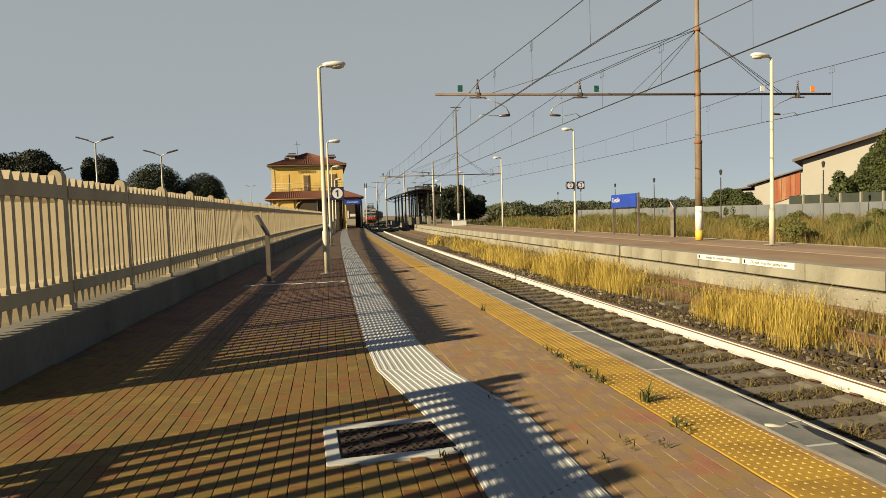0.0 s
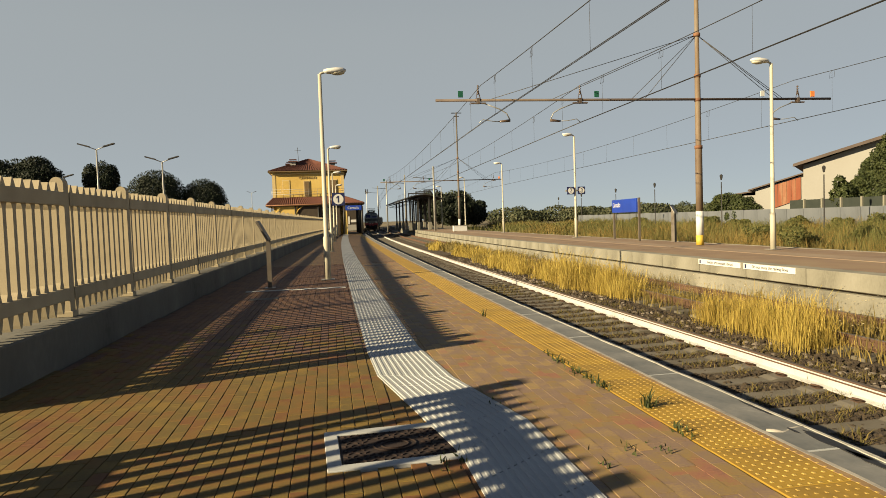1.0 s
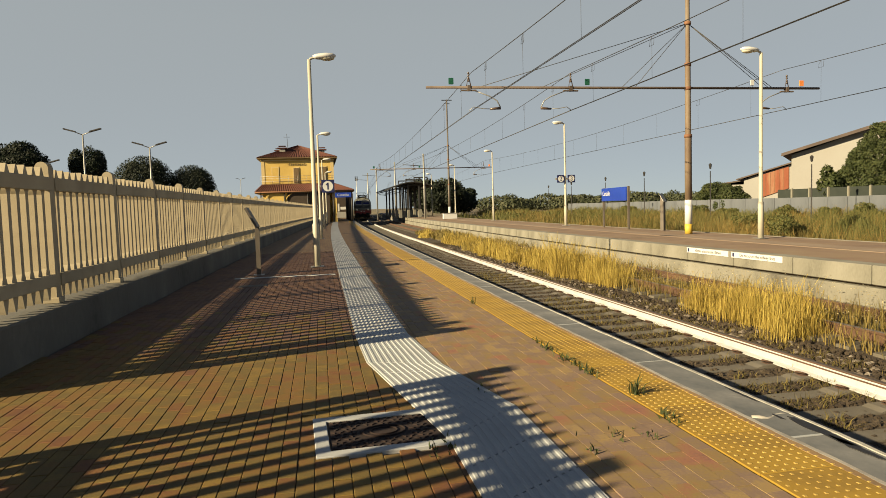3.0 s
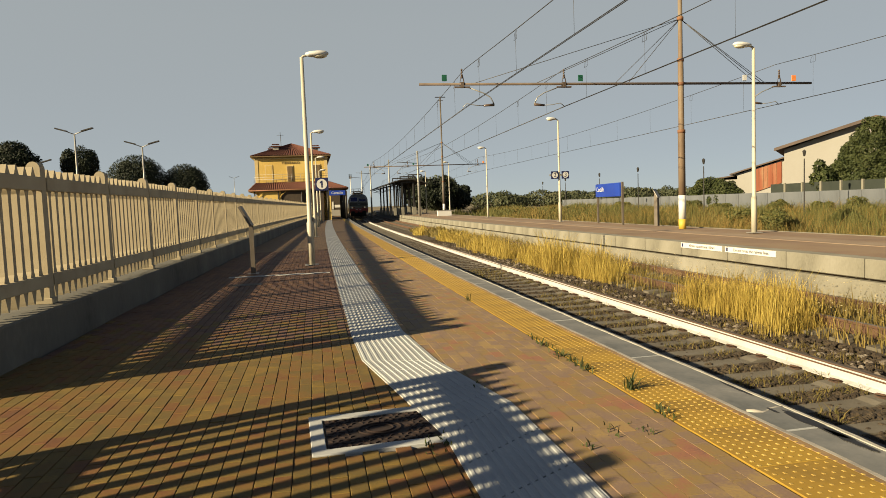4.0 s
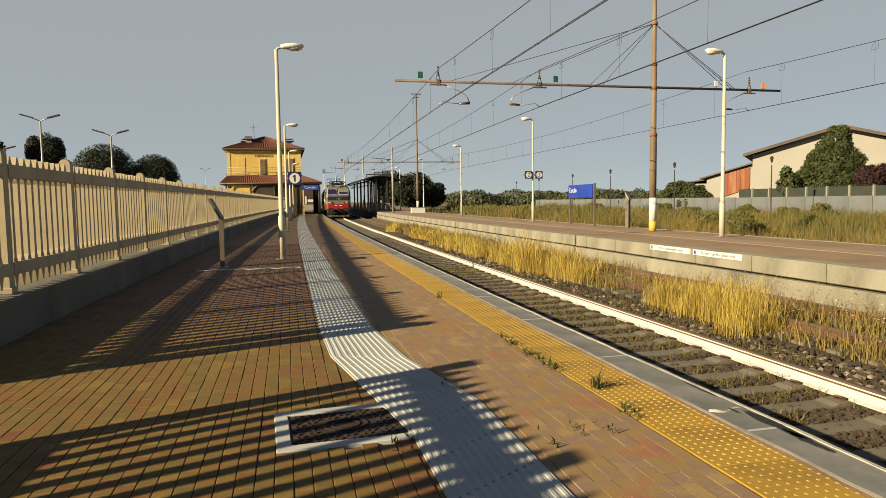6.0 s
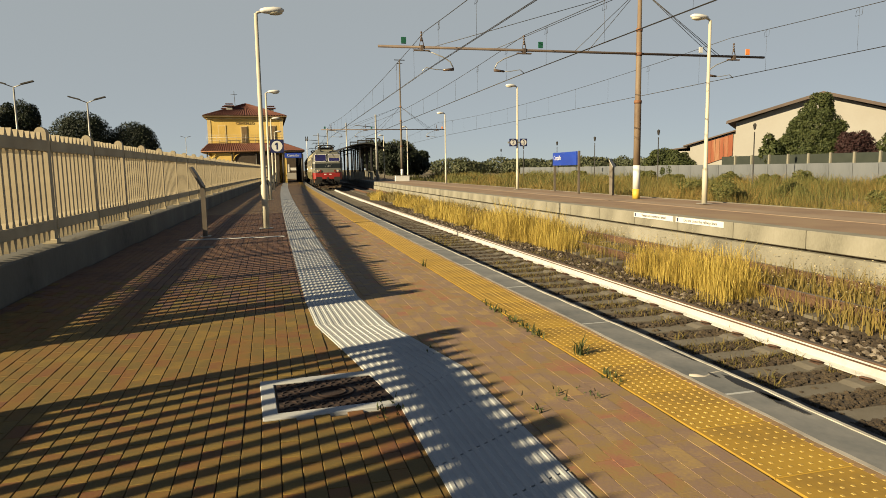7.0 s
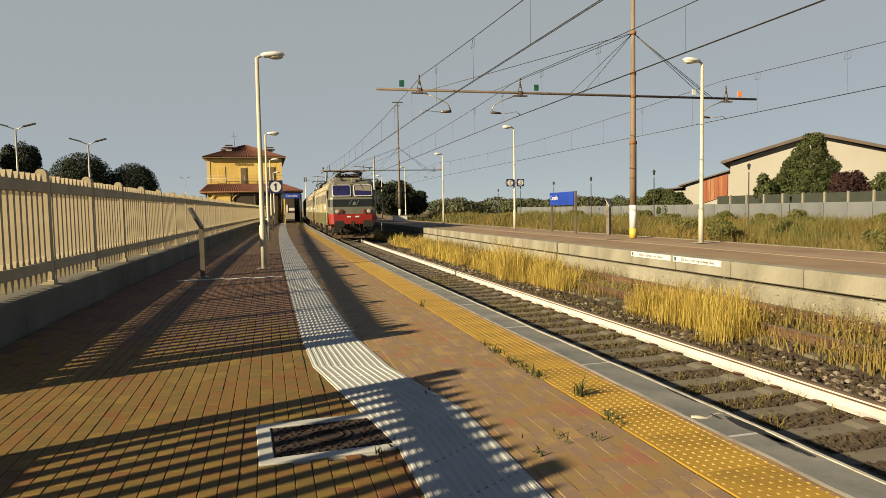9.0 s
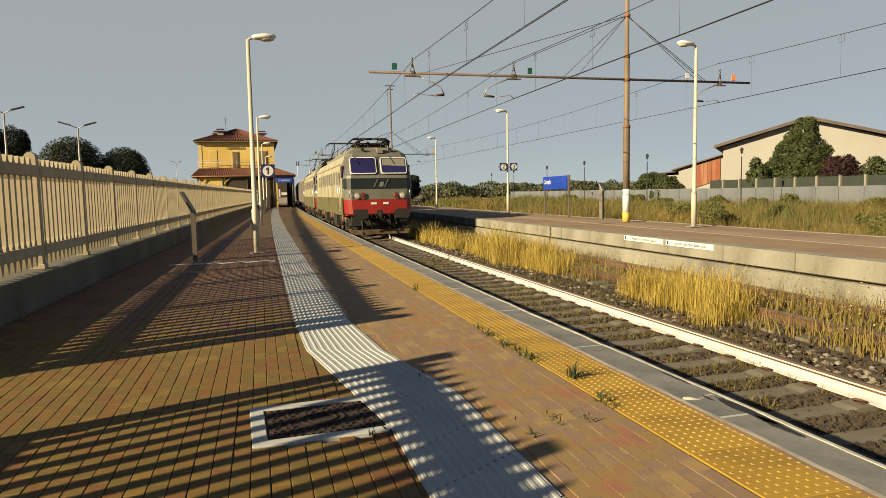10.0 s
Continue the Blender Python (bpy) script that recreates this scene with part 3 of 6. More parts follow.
def mast_with_beam(x, y, z, h, x0, x1, beam, lines, near):
    m = thing("catenary_mast", "rusty tubular overhead-line mast with a long cross beam", "mast", "overhead line masts", pose(x, y, z))
    part("tube", Shape().tube([(0, 0, 0.9), (0, 0, 3.6), (0, 0, 3.62), (0, 0, 6.2), (0, 0, 6.22), (0, 0, h)], [0.128, 0.125, 0.105, 0.1, 0.08, 0.072], 14), MASTP if near else DARKP, m, "weathered brown stepped tube" if near else "dark grey stepped tube")
    part("lower_tube", Shape().tube([(0, 0, 0.35), (0, 0, 1.25)], 0.134, 14), WHITE, m, "white-painted foot")
    part("foot_band", Shape().tube([(0, 0, 0.0), (0, 0, 0.36)], 0.137, 14), YPAINT, m, "yellow-painted band at the foot")
    for q in (3.6, 6.2, beam, beam + 2.35):
        part("collar", Shape().tube([(0, 0, q - 0.06), (0, 0, q + 0.06)], 0.14 if q < 5 else 0.118, 12), RUST, m)
    part("cross_beam", Shape().tube([(x0 - x, 0, beam), (x1 - x, 0, beam + 0.03)], 0.045, 8), BEAM, m, "thin horizontal tube across the tracks")
    for q in (x0 - x + 1.9, -5.6, -2.6, -2.1, 3.1, 3.35, x1 - x - 2.0):
        part("stay", Shape().tube([(0, 0, beam + 2.35), (q, 0, beam + 0.03)], 0.011, 5), WIRE, m)
    if near:
        part("line_tag", Shape().box(2.55, 2.7, -0.03, 0.0, beam + 0.12, beam + 0.33, 0.01), WHITE, m, "small white plate on the beam")
    else:
        part("cross_head", Shape().box(-0.55, 0.55, -0.04, 0.04, h - 0.1, h - 0.02, 0.01).box(-0.3, 0.3, -0.04, 0.04, h - 0.45, h - 0.39, 0.01), DARK, m, "short cross head on the mast")
    for q, tilt, col in lines:
        b = q - x
        ins = part("insulator_bracket", Shape().box(b - 0.27, b + 0.27, -0.04, 0.04, beam - 0.12, beam - 0.075).box(b - 0.05, b + 0.05, -0.06, 0.06, beam - 0.12, beam + 0.07), BEAM, m)
        st = Shape()
        for k in range(4):
            st.tube([(b, 0, beam + 0.2 + 0.085 * k), (b, 0, beam + 0.23 + 0.085 * k), (b, 0, beam + 0.27 + 0.085 * k)], [0.022, 0.04, 0.022], 8)
        st.tube([(b - 0.1, 0, beam - 0.05), (b - 0.02, 0, beam + 0.3), (b + 0.02, 0, beam + 0.3), (b + 0.1, 0, beam - 0.05)], 0.018, 5)
        part("insulator", st, GLAZE, m, "brown stacked insulator")
        part("line_tag", Shape().box(b - tilt * 0.62 - 0.085, b - tilt * 0.62 + 0.085, -0.03, 0.0, beam + 0.1, beam + 0.32, 0.01), col, m, "small coloured plate on the beam")
        arm = Shape().tube([(b + tilt * 0.2, 0, beam - 0.1), (b + tilt * 0.75, 0, beam - 0.3), (b + tilt * 1.0, 0, beam - 0.45), (b + tilt * 1.12, 0, beam - 0.68)], 0.02, 6)
        part("steady_arm", arm, ZINC, m)
        part("drop_insulator", Shape().tube([(b + tilt * 1.12, 0, beam - 0.7), (b + tilt * 0.75, 0, beam - 0.73)], [0.05, 0.035], 8), GLAZE, m)
        part("registration_arm", Shape().tube([(b + tilt * 0.75, 0, beam - 0.73), (b + tilt * 0.5, 0, beam - 0.72), (b + tilt * 0.15, 0, beam - 0.66), (b, 0, beam - 0.78)], 0.014, 6), ZINC, m)
    return m


DARKP = mat('dark_grey_post', [(0.07, 0.058, 0.046), (0.12, 0.10, 0.08)], 0.6, 0.2, scale=3)
GLAZE = mat("brown_glaze", [(0.05, 0.032, 0.022), (0.09, 0.06, 0.04)], 0.3, scale=6, bump=0)
TAGG = mat("green_plate", [(0.0, 0.06, 0.035), (0.01, 0.09, 0.05)], 0.5, scale=2, bump=0)
TAGO = mat("orange_plate", [(0.6, 0.18, 0.04), (0.7, 0.24, 0.07)], 0.5, scale=2, bump=0)
mast_with_beam(13.5, 22.3, HIGH, 13.0, 3.75, 19.0, 5.53 - HIGH, ((5.24, 1, TAGG), (8.95, -1, TAGG), (17.6, -1, TAGO)), True)
mast_with_beam(13.6, 68.0, HIGH, 12.4, 5.4, 18.4, 5.5 - HIGH, ((6.4, 1, TAGG), (9.9, -1, TAGG), (17.4, -1, TAGO)), False)


def overhead_line(pts, zc, zm, label):
    """Contact wires and a sagging bearer with droppers; pts: x and y at the masts."""
    w = thing("overhead_line", label, "power line", "overhead lines")
    for (xa, ya), (xb, yb) in zip(pts, pts[1:]):
        for o in (-0.02, 0.02):
            part("contact_wire", Shape().tube([(xa + o, ya, zc), (xb + o, yb, zc)], 0.009, 5), WIRE, w)
        n = 24
        cat = []
        for i in range(n + 1):
            u = i / n
            cat.append((xa + (xb - xa) * u, ya + (yb - ya) * u, zm - 1.8 * u * (1 - u)))
        part("bearer_wire", Shape().tube(cat, 0.011, 5), WIRE, w)
        for i in range(1, n, 2):
            p = cat[i]
            part("dropper", Shape().tube([p, (p[0], p[1], zc)], 0.004, 4), WIRE, w)
        for i in (1, 3, n - 3, n - 1):
            p = cat[i]
            part("dropper_loop", Shape().tube([(p[0], p[1], p[2] - 0.02), (p[0] + 0.02, p[1] + 0.12, p[2] - 0.08), (p[0], p[1] + 0.13, p[2] - 0.24), (p[0], p[1] - 0.1, p[2] - 0.24), (p[0], p[1] - 0.12, p[2] - 0.03)], 0.006, 4), WIRE, w)


overhead_line([(5.2, -24), (5.35, 22.3), (6.3, 68), (9.0, 118), (13, 165)], 4.75, 6.05, "copper contact wires with droppers over the main track")
overhead_line([(8.9, -24), (8.95, 22.3), (9.9, 68), (12.6, 118), (16.5, 165)], 4.75, 6.05, "copper contact wires with droppers over the second track")
overhead_line([(17.0, -24), (17.45, 22.3), (17.6, 68), (20, 118)], 4.75, 6.25, "copper contact wires beyond the island platform")
# ---- things on the near platform ----
def cover(x0, x1, y0, y1, label):
    m = thing("manhole_cover", label, "manhole", "", pose((x0 + x1) / 2, (y0 + y1) / 2, 0, 0, 0, 2.0))
    w, d = (x1 - x0) / 2, (y1 - y0) / 2
    fr = Shape()
    for a in ((-w, w, -d, -d + 0.09), (-w, w, d - 0.09, d), (-w, -w + 0.09, -d + 0.09, d - 0.09), (w - 0.09, w, -d + 0.09, d - 0.09)):
        fr.box(*a, -0.03, 0.004, 0.004)
    part("frame", fr, STRIP, m, "pale cement surround")
    w2, d2 = w - 0.095, d - 0.095
    part("plate", Shape().box(-w2, w2, -d2, d2, -0.03, -0.004, 0.003), IRON, m, "dark rusty cast-iron plate")
    s = Shape()
    n, k = int(w2 * 2 / 0.055), int(d2 * 2 / 0.05)
    for i in range(n):
        for j in range(k):
            x, y = -w2 + 0.03 + i * 0.055 + (j % 2) * 0.025, -d2 + 0.03 + j * 0.05
            if x < w2 - 0.03 and (x * x * 0.6 + y * y) > 0.022:
                a = 0.7 if (i + j) % 2 else -0.7
                c, q = math.cos(a), math.sin(a)
                s.add([(x + u * c - v * q, y + u * q + v * c, z) for z, g in ((-0.005, 1), (0.003, 0.6)) for u, v in ((-0.022 * g, -0.008 * g), (0.022 * g, -0.008 * g), (0.022 * g, 0.008 * g), (-0.022 * g, 0.008 * g))],
                      [(4, 5, 6, 7)] + [(b, (b + 1) % 4, 4 + (b + 1) % 4, 4 + b) for b in range(4)])
    part("tread", s, IRON, m, "raised tread pattern", False)
    for r in (0.07, 0.11):
        part("ring", Shape().tube([(1.3 * r * math.cos(a * 0.3927), r * math.sin(a * 0.3927), -0.002) for a in range(17)], 0.007, 5), IRON, m)


cover(-0.105, 0.80, 3.86, 4.61, "rusty cast-iron manhole cover in a pale cement frame")
plate = tagged(part("drain_cover", Shape().box(-1.62, -1.08, 13.25, 13.6, -0.02, 0.006, 0.004), DARK), "small dark iron drain cover in the paving", "drain")
tagged(part("concrete_slab", Shape().box(-1.9, 0.3, 14.96, 15.12, -0.02, 0.012, 0.005), STRIP), "narrow pale cement strip across the paving", "slab")



for x0, x1, y0, y1 in ((1.1, 1.85, 22.0, 22.3), (1.35, 2.15, 40.7, 41.2), (1.35, 2.0, 29.0, 29.3)):
    tagged(part("drain_cover", Shape().box(x0, x1, y0, y1, -0.02, 0.005, 0.003), DARK), "narrow dark iron drain cover across the paving", "drain", "drain covers")


def info_board(x, y, z, lean):
    b = thing("notice_board", "grey steel notice board with a slanted top on a post", "notice board", "notice boards", pose(x, y, z, 0, 0, lean))
    part("post", Shape().box(-0.04, 0.04, -0.05, 0.05, 0, 1.15, 0.01), DARKP, b)
    part("panel", Shape().box(-0.3, 0.3, -0.025, 0.025, -0.26, 0.26, 0.008), DARKP, b, "dark slanted panel").matrix_basis = pose(0, 0.1, 1.34, -28, 0, 0)
    part("sheet", Shape().box(-0.26, 0.26, -0.030, -0.026, -0.18, 0.18), DARKP, b, "faded grey notice").matrix_basis = pose(0, 0.1, 1.34, -28, 0, 0)
    part("foot_plate", Shape().box(-0.12, 0.12, -0.12, 0.12, 0, 0.015), ZINC, b)


info_board(-1.43, 15.75, 0, 90)
pillar = thing("ticket_stamp", "dark steel pillar with a slanted pale head", "machine", "", pose(14.2, 25.4, HIGH, 0, 0, 30))
part("pillar", Shape().prism([(-0.07, 0), (0.08, 0), (0.08, 1.45), (-0.07, 1.22)], "x", -0.08, 0.08), DARKP, pillar)
part("head", Shape().prism([(-0.1, 1.18), (0.1, 1.5), (0.1, 1.55), (-0.1, 1.23)], "x", -0.12, 0.12), ZINC, pillar, "slanted pale head")


def number_sign(text, x, y, z, w, label):
    s = thing("platform_sign", label, "sign", "platform number signs", pose(x, y, z))
    part("panel", Shape().box(-w / 2, w / 2, -0.03, 0.03, -w / 2, w / 2, 0.008), NAVY, s, "navy panel")
    disc = [(0.4 * w * math.cos(i * math.pi / 16), 0.4 * w * math.sin(i * math.pi / 16)) for i in range(32)]
    part("disc", Shape().prism(disc, "y", -0.036, -0.031), WHITE, s, "white disc")
    if text == "1":
        one = [(-0.05, -0.26), (0.06, -0.26), (0.06, 0.27), (-0.02, 0.27), (-0.15, 0.16), (-0.15, 0.06), (-0.05, 0.12)]
        part("numeral", Shape().prism([(a * w, q * w) for a, q in one], "y", -0.041, -0.037), NAVY, s)
    else:
        writing("numeral", text, w * 0.75, pose(0, -0.038, 0, 90, 0, 0), NAVY, s, 0.002)
    part("bracket", Shape().box(-w / 2 - 0.1, -w / 2, -0.02, 0.02, -0.05, 0.05), ZINC, s)


number_sign("1", 0.52, 34.35, 2.69, 0.66, "navy platform sign with a white disc and the number 1")
number_sign("2", 13.3, 34.8, 2.82, 0.42, "navy platform sign with a white disc and the number 2")
number_sign("3", 13.92, 34.8, 2.82, 0.42, "navy platform sign with a white disc and the number 3")


def station_sign():
    a, b = Vector((14.1, 31.0, 0)), Vector((13.75, 27.6, 0))
    ang = math.degrees(math.atan2(b.y - a.y, b.x - a.x))
    s = thing("station_sign", "blue station name sign with white letters on two grey posts", "sign", "", pose(a.x, a.y, HIGH, 0, 0, ang))
    L = (b - a).length
    for x in (0, L):
        part("post", Shape().box(x - 0.06, x + 0.06, -0.04, 0.04, 0, 1.95, 0.008), DARKP, s)
    part("panel", Shape().box(0.02, L - 0.06, -0.11, -0.045, 1.3, 1.93, 0.01), BLUE, s, "blue enamelled panel")
    writing("name", "Centallo", 0.32, pose(0.16, -0.113, 1.66, 90, 0, 0), WHITE, s, 0.002, "LEFT")


station_sign()


def edge_signs():
    for text, y0, y1, label in (("Vietato attraversare i binari", 16.0, 14.2, "white warning plate with black letters on the platform face"), ("Do not cross the railway lines", 14.06, 12.3, "white warning plate in English on the platform face")):
        m = thing("warning_plate", label, "sign", "warning plates", pose(bend(9.588, y0), y0, 0.13, 0, 0, -90))
        part("panel", Shape().box(0, y0 - y1, -0.012, 0.0, -0.075, 0.06, 0.003), WHITE, m)
        writing("words", text, 0.10, pose((y0 - y1) / 2 + 0.05, -0.015, -0.005, 90, 0, 0), DARK, m, 0.001)
        part("symbol", Shape().box(0.05, 0.11, -0.015, -0.012, -0.05, 0.04), NAVY, m)


edge_signs()


# ---- station house ----
def tiled_slope(name, a, b, c, d, parent, rows, cols, label=""):
    """Barrel tiles as ridges running down a roof slope; a, b along the eave, d, c along the top."""
    s = Shape()
    a, b, c, d = (Vector(p) for p in (a, b, c, d))
    n = (b - a).cross(d - a).normalized()
    n = n if n.z > 0 else -n
    prof = [(0, 0), (0.2, 0.05), (0.5, 0.075), (0.8, 0.05), (1, 0)]
    vs = []
    m = cols * 4 + 1
    for j in range(rows + 1):
        v = j / rows
        for dz in ((0.0,) if j in (0, rows) else (0.03, 0.0)):
            for i in range(m):
                u = i / (m - 1)
                h = prof[i % 4][1]
                vs.append((a + (b - a) * u) * (1 - v) + (d + (c - d) * u) * v + n * (h + dz))
    k = len(vs) // m
    fs = [(j * m + i, j * m + i + 1, (j + 1) * m + i + 1, (j + 1) * m + i) for j in range(k - 1) for i in range(m - 1)]
    s.add(vs, fs)
    return part(name, s, ROOF, parent, label, False)


def window(parent, x, z0, z1, w, y, shut=True):
    win = part("window", Shape().box(x - w / 2 - 0.1, x + w / 2 + 0.1, y - 0.05, y + 0.02, z0 - 0.1, z1 + 0.1, 0.01), CREAMP, parent, "pale plaster window surround")
    if shut:
        for e in (-1, 1):
            sh = part("shutter", Shape().box(x + (e - 1) * w / 4 + 0.01, x + (e + 1) * w / 4 - 0.01, y - 0.10, y - 0.052, z0, z1, 0.006), SHUTTER, win, "brown slatted shutter")
    else:
        part("pane", Shape().box(x - w / 2, x + w / 2, y - 0.055, y - 0.051, z0, z1), STUCCO, win, "blind panel")


DARKBROWN = mat('dark_brown', [(0.02, 0.014, 0.009), (0.045, 0.03, 0.018)], 0.8, scale=2)
CREAMP = mat("pale_stucco", [(0.432, 0.330, 0.151), (0.518, 0.396, 0.194)], 0.9, scale=1, fine=20)


def station_house():
    X0, X1, Y0, Y1, E = -6.75, 2.1, 85.0, 102.0, 8.1
    h = thing("station_house", "yellow plastered two-storey station house with a red tiled hip roof", "house")
    part("wall", Shape().box(X0, X1, Y0, Y1, -0.3, E), STUCCO, h, "yellow stucco walls")
    part("cornice", Shape().box(X0 - 0.12, X1 + 0.12, Y0 - 0.12, Y1 + 0.12, E - 0.35, E - 0.2, 0.02), CREAMP, h, "pale cornice under the eaves")
    for x in (X0, X1 - 0.35):
        part("corner_strip", Shape().box(x - 0.02, x + 0.37, Y0 - 0.04, Y0 + 0.3, 4.8, E - 0.36, 0.01), CREAMP, h)
    ex0, ex1, ey0, ey1, zt = X0 - 0.5, X1 + 0.5, Y0 - 0.5, Y1 + 0.5, E + 1.95
    part("eaves", Shape().box(ex0, ex1, ey0, ey1, E - 0.06, E + 0.06, 0.01), SHUTTER, h, "brown timber eaves")
    cx = (X0 + X1) / 2
    r0, r1 = (cx, Y0 + 4.2, zt), (cx, Y1 - 4.2, zt)
    z = E + 0.08
    tiled_slope("roof", (ex0, ey0, z), (ex1, ey0, z), r0, r0, h, 14, 30, "faded red barrel tiles")
    tiled_slope("roof", (ex1, ey0, z), (ex1, ey1, z), r1, r0, h, 14, 40)
    tiled_slope("roof", (ex1, ey1, z), (ex0, ey1, z), r1, r1, h, 10, 20)
    tiled_slope("roof", (ex0, ey1, z), (ex0, ey0, z), r0, r1, h, 14, 40)
    for x, y, a, b in ((-4.2, 86.8, 8.3, 9.45), (0.75, 86.8, 8.2, 9.2), (-5.0, 94, 8.4, 9.8)):
        c = part("chimney", Shape().box(x - 0.35, x + 0.35, y - 0.3, y + 0.3, a, b, 0.02), CREAM, h, "pale plastered chimney")
        part("chimney_cap", Shape().box(x - 0.6, x + 0.6, y - 0.5, y + 0.5, b, b + 0.12, 0.02).box(x - 0.45, x + 0.45, y - 0.4, y + 0.4, b + 0.28, b + 0.36), ROOF, c)
    part("aerial", Shape().tube([(-3.5, 87.5, 8.4), (-3.6, 87.5, 11.4)], 0.03, 5).tube([(-4.0, 87.5, 11.0), (-3.2, 87.5, 11.0)], 0.02, 5), DARK, h)
    window(h, -2.54, 4.95, 6.85, 0.62, Y0)
    window(h, -5.1, 4.97, 6.95, 0.7, Y0, False)
    window(h, 0.75, 5.3, 6.95, 0.8, Y0)
    # balcony rail above the porch roof
    for z in (5.25, 5.55, 5.85):
        part("balcony_rail", Shape().tube([(X0 - 0.1, Y0 - 0.55, z), (X1, Y0 - 0.55, z)], 0.02, 5), ZINC, h)
    for i in range(9):
        x = X0 - 0.1 + (X1 - X0 + 0.1) * i / 8
        part("balcony_post", Shape().tube([(x, Y0 - 0.55, 4.85), (x, Y0 - 0.55, 5.87)], 0.02, 5), ZINC, h)
    writing("name", "CENTALLO", 0.43, pose(-2.38, Y0 - 0.02, 7.28, 90, 0, 0), SHUTTER, h, 0.02)
    # porch roof round the house
    p0, p1, q0 = X0 - 0.75, 4.5, Y0 - 2.2
    part("porch_ceiling", Shape().box(p0, p1, q0, Y1, 3.72, 3.84), SHUTTER, h, "dark boarded porch ceiling")
    tiled_slope("porch_roof", (p0, q0, 3.9), (p1, q0, 3.9), (X1, Y0, 4.85), (X0, Y0, 4.85), h, 6, 44, "red barrel-tiled porch roof")
    tiled_slope("porch_roof", (p1, q0, 3.9), (p1, Y1, 3.9), (X1, Y1, 4.85), (X1, Y0, 4.85), h, 6, 60)
    tiled_slope("porch_roof", (p0, Y1, 3.9), (p0, q0, 3.9), (X0, Y0, 4.85), (X0, Y1, 4.85), h, 3, 60)
    part("gutter", Shape().tube([(p0, q0 - 0.06, 3.86), (p1, q0 - 0.06, 3.86)], 0.07, 8), RUST, h)
    for y in (83.0, 87.0, 91.0, 95.0, 98.8):
        part("porch_post", Shape().tube([(4.15, y, 0), (4.15, y, 3.72)], [0.11, 0.08], 10), DARK, h, "dark iron porch column")
    for x in (-6.8, -4.0, -1.2, 1.9):
        part("porch_post", Shape().tube([(x, 83.0, 0), (x, 83.0, 3.72)], [0.11, 0.08], 10), DARK, h)
    part("porch_end", Shape().box(1.95, 2.3, 83.0, 83.4, 0, 3.72).box(1.95, 2.3, 84.4, 84.9, 0, 3.72), STUCCO, h, "yellow plastered porch pillar")
    for x in (-5.0, -2.4, 0.2):
        part("doorway", Shape().box(x - 0.6, x + 0.6, Y0 - 0.06, Y0 + 0.05, 0, 2.7, 0.01), SHUTTER, h, "dark brown door under the porch")
        # the dark panels are added: their colour stands in for the porch's shade
        part("porch_panel", Shape().box(x - 1.25, x + 1.25, 83.1, 83.2, 0, 3.7, 0.01), STUCCO if x < -4 else DARKBROWN, h, "yellow wall under the porch roof" if x < -4 else "dark panel standing in for the shade under the porch roof")
    for e, x in ((-1, -6.4), (1, -3.9)):
        part("porch_brace", Shape().tube([(x, 83.0, 2.8), (x + 0.3, 83.0, 3.3), (x + 0.8, 83.0, 3.65)], 0.05, 6), STUCCO, h)
    s = thing("hanging_sign", "blue station name sign hanging under the porch", "sign", "", pose(3.1, 82.9, 3.3))
    part("panel", Shape().box(-1.0, 1.0, -0.05, 0.05, -0.3, 0.3, 0.01), BLUE, s)
    writing("name", "Centallo", 0.42, pose(0, -0.056, 0, 90, 0, 0), WHITE, s, 0.003)
    for x in (-0.8, 0.8):
        part("rod", Shape().tube([(x, 0, 0.3), (x, 0, 0.45)], 0.015, 5), DARK, s)


station_house()
for y in (112.0,):
    b = thing("low_building", "dark low building with pale windows beyond the station porch", "building", "", pose(bend(1.5, y), y, 0))
    part("wall", Shape().box(-2.6, 1.7, 0, 5, 0, 4.2, 0.03), DARKBROWN, b)
    part("plinth", Shape().box(-1.5, 1.5, -0.06, -0.005, 0.1, 1.1, 0.01), CREAM, b, "pale lower wall")
    for x in (-1.35, -0.75, 0.95):
        part("window", Shape().box(x - 0.13, x + 0.13, -0.06, -0.005, 1.2, 2.5), WHITE, b, "narrow pale window")
    part("window", Shape().box(-0.45, 0.6, -0.06, -0.005, 1.5, 1.95), WHITE, b, "wide pale window")


def signal(x, y, h):
    s = thing("signal_post", "thin white post with a small dark signal head", "post", "", pose(x, y, 0))
    part("post", Shape().tube([(0, 0, -0.5), (0, 0, h)], 0.07, 8), WHITE, s)
    part("head", Shape().box(-0.3, -0.12, -0.1, 0.1, h - 0.5, h + 0.4, 0.02).box(0.12, 0.3, -0.1, 0.1, h - 0.5, h + 0.4, 0.02).box(-0.3, 0.3, -0.05, 0.05, h - 0.6, h - 0.5), DARK, s)


signal(8.7, 150, 8.5)


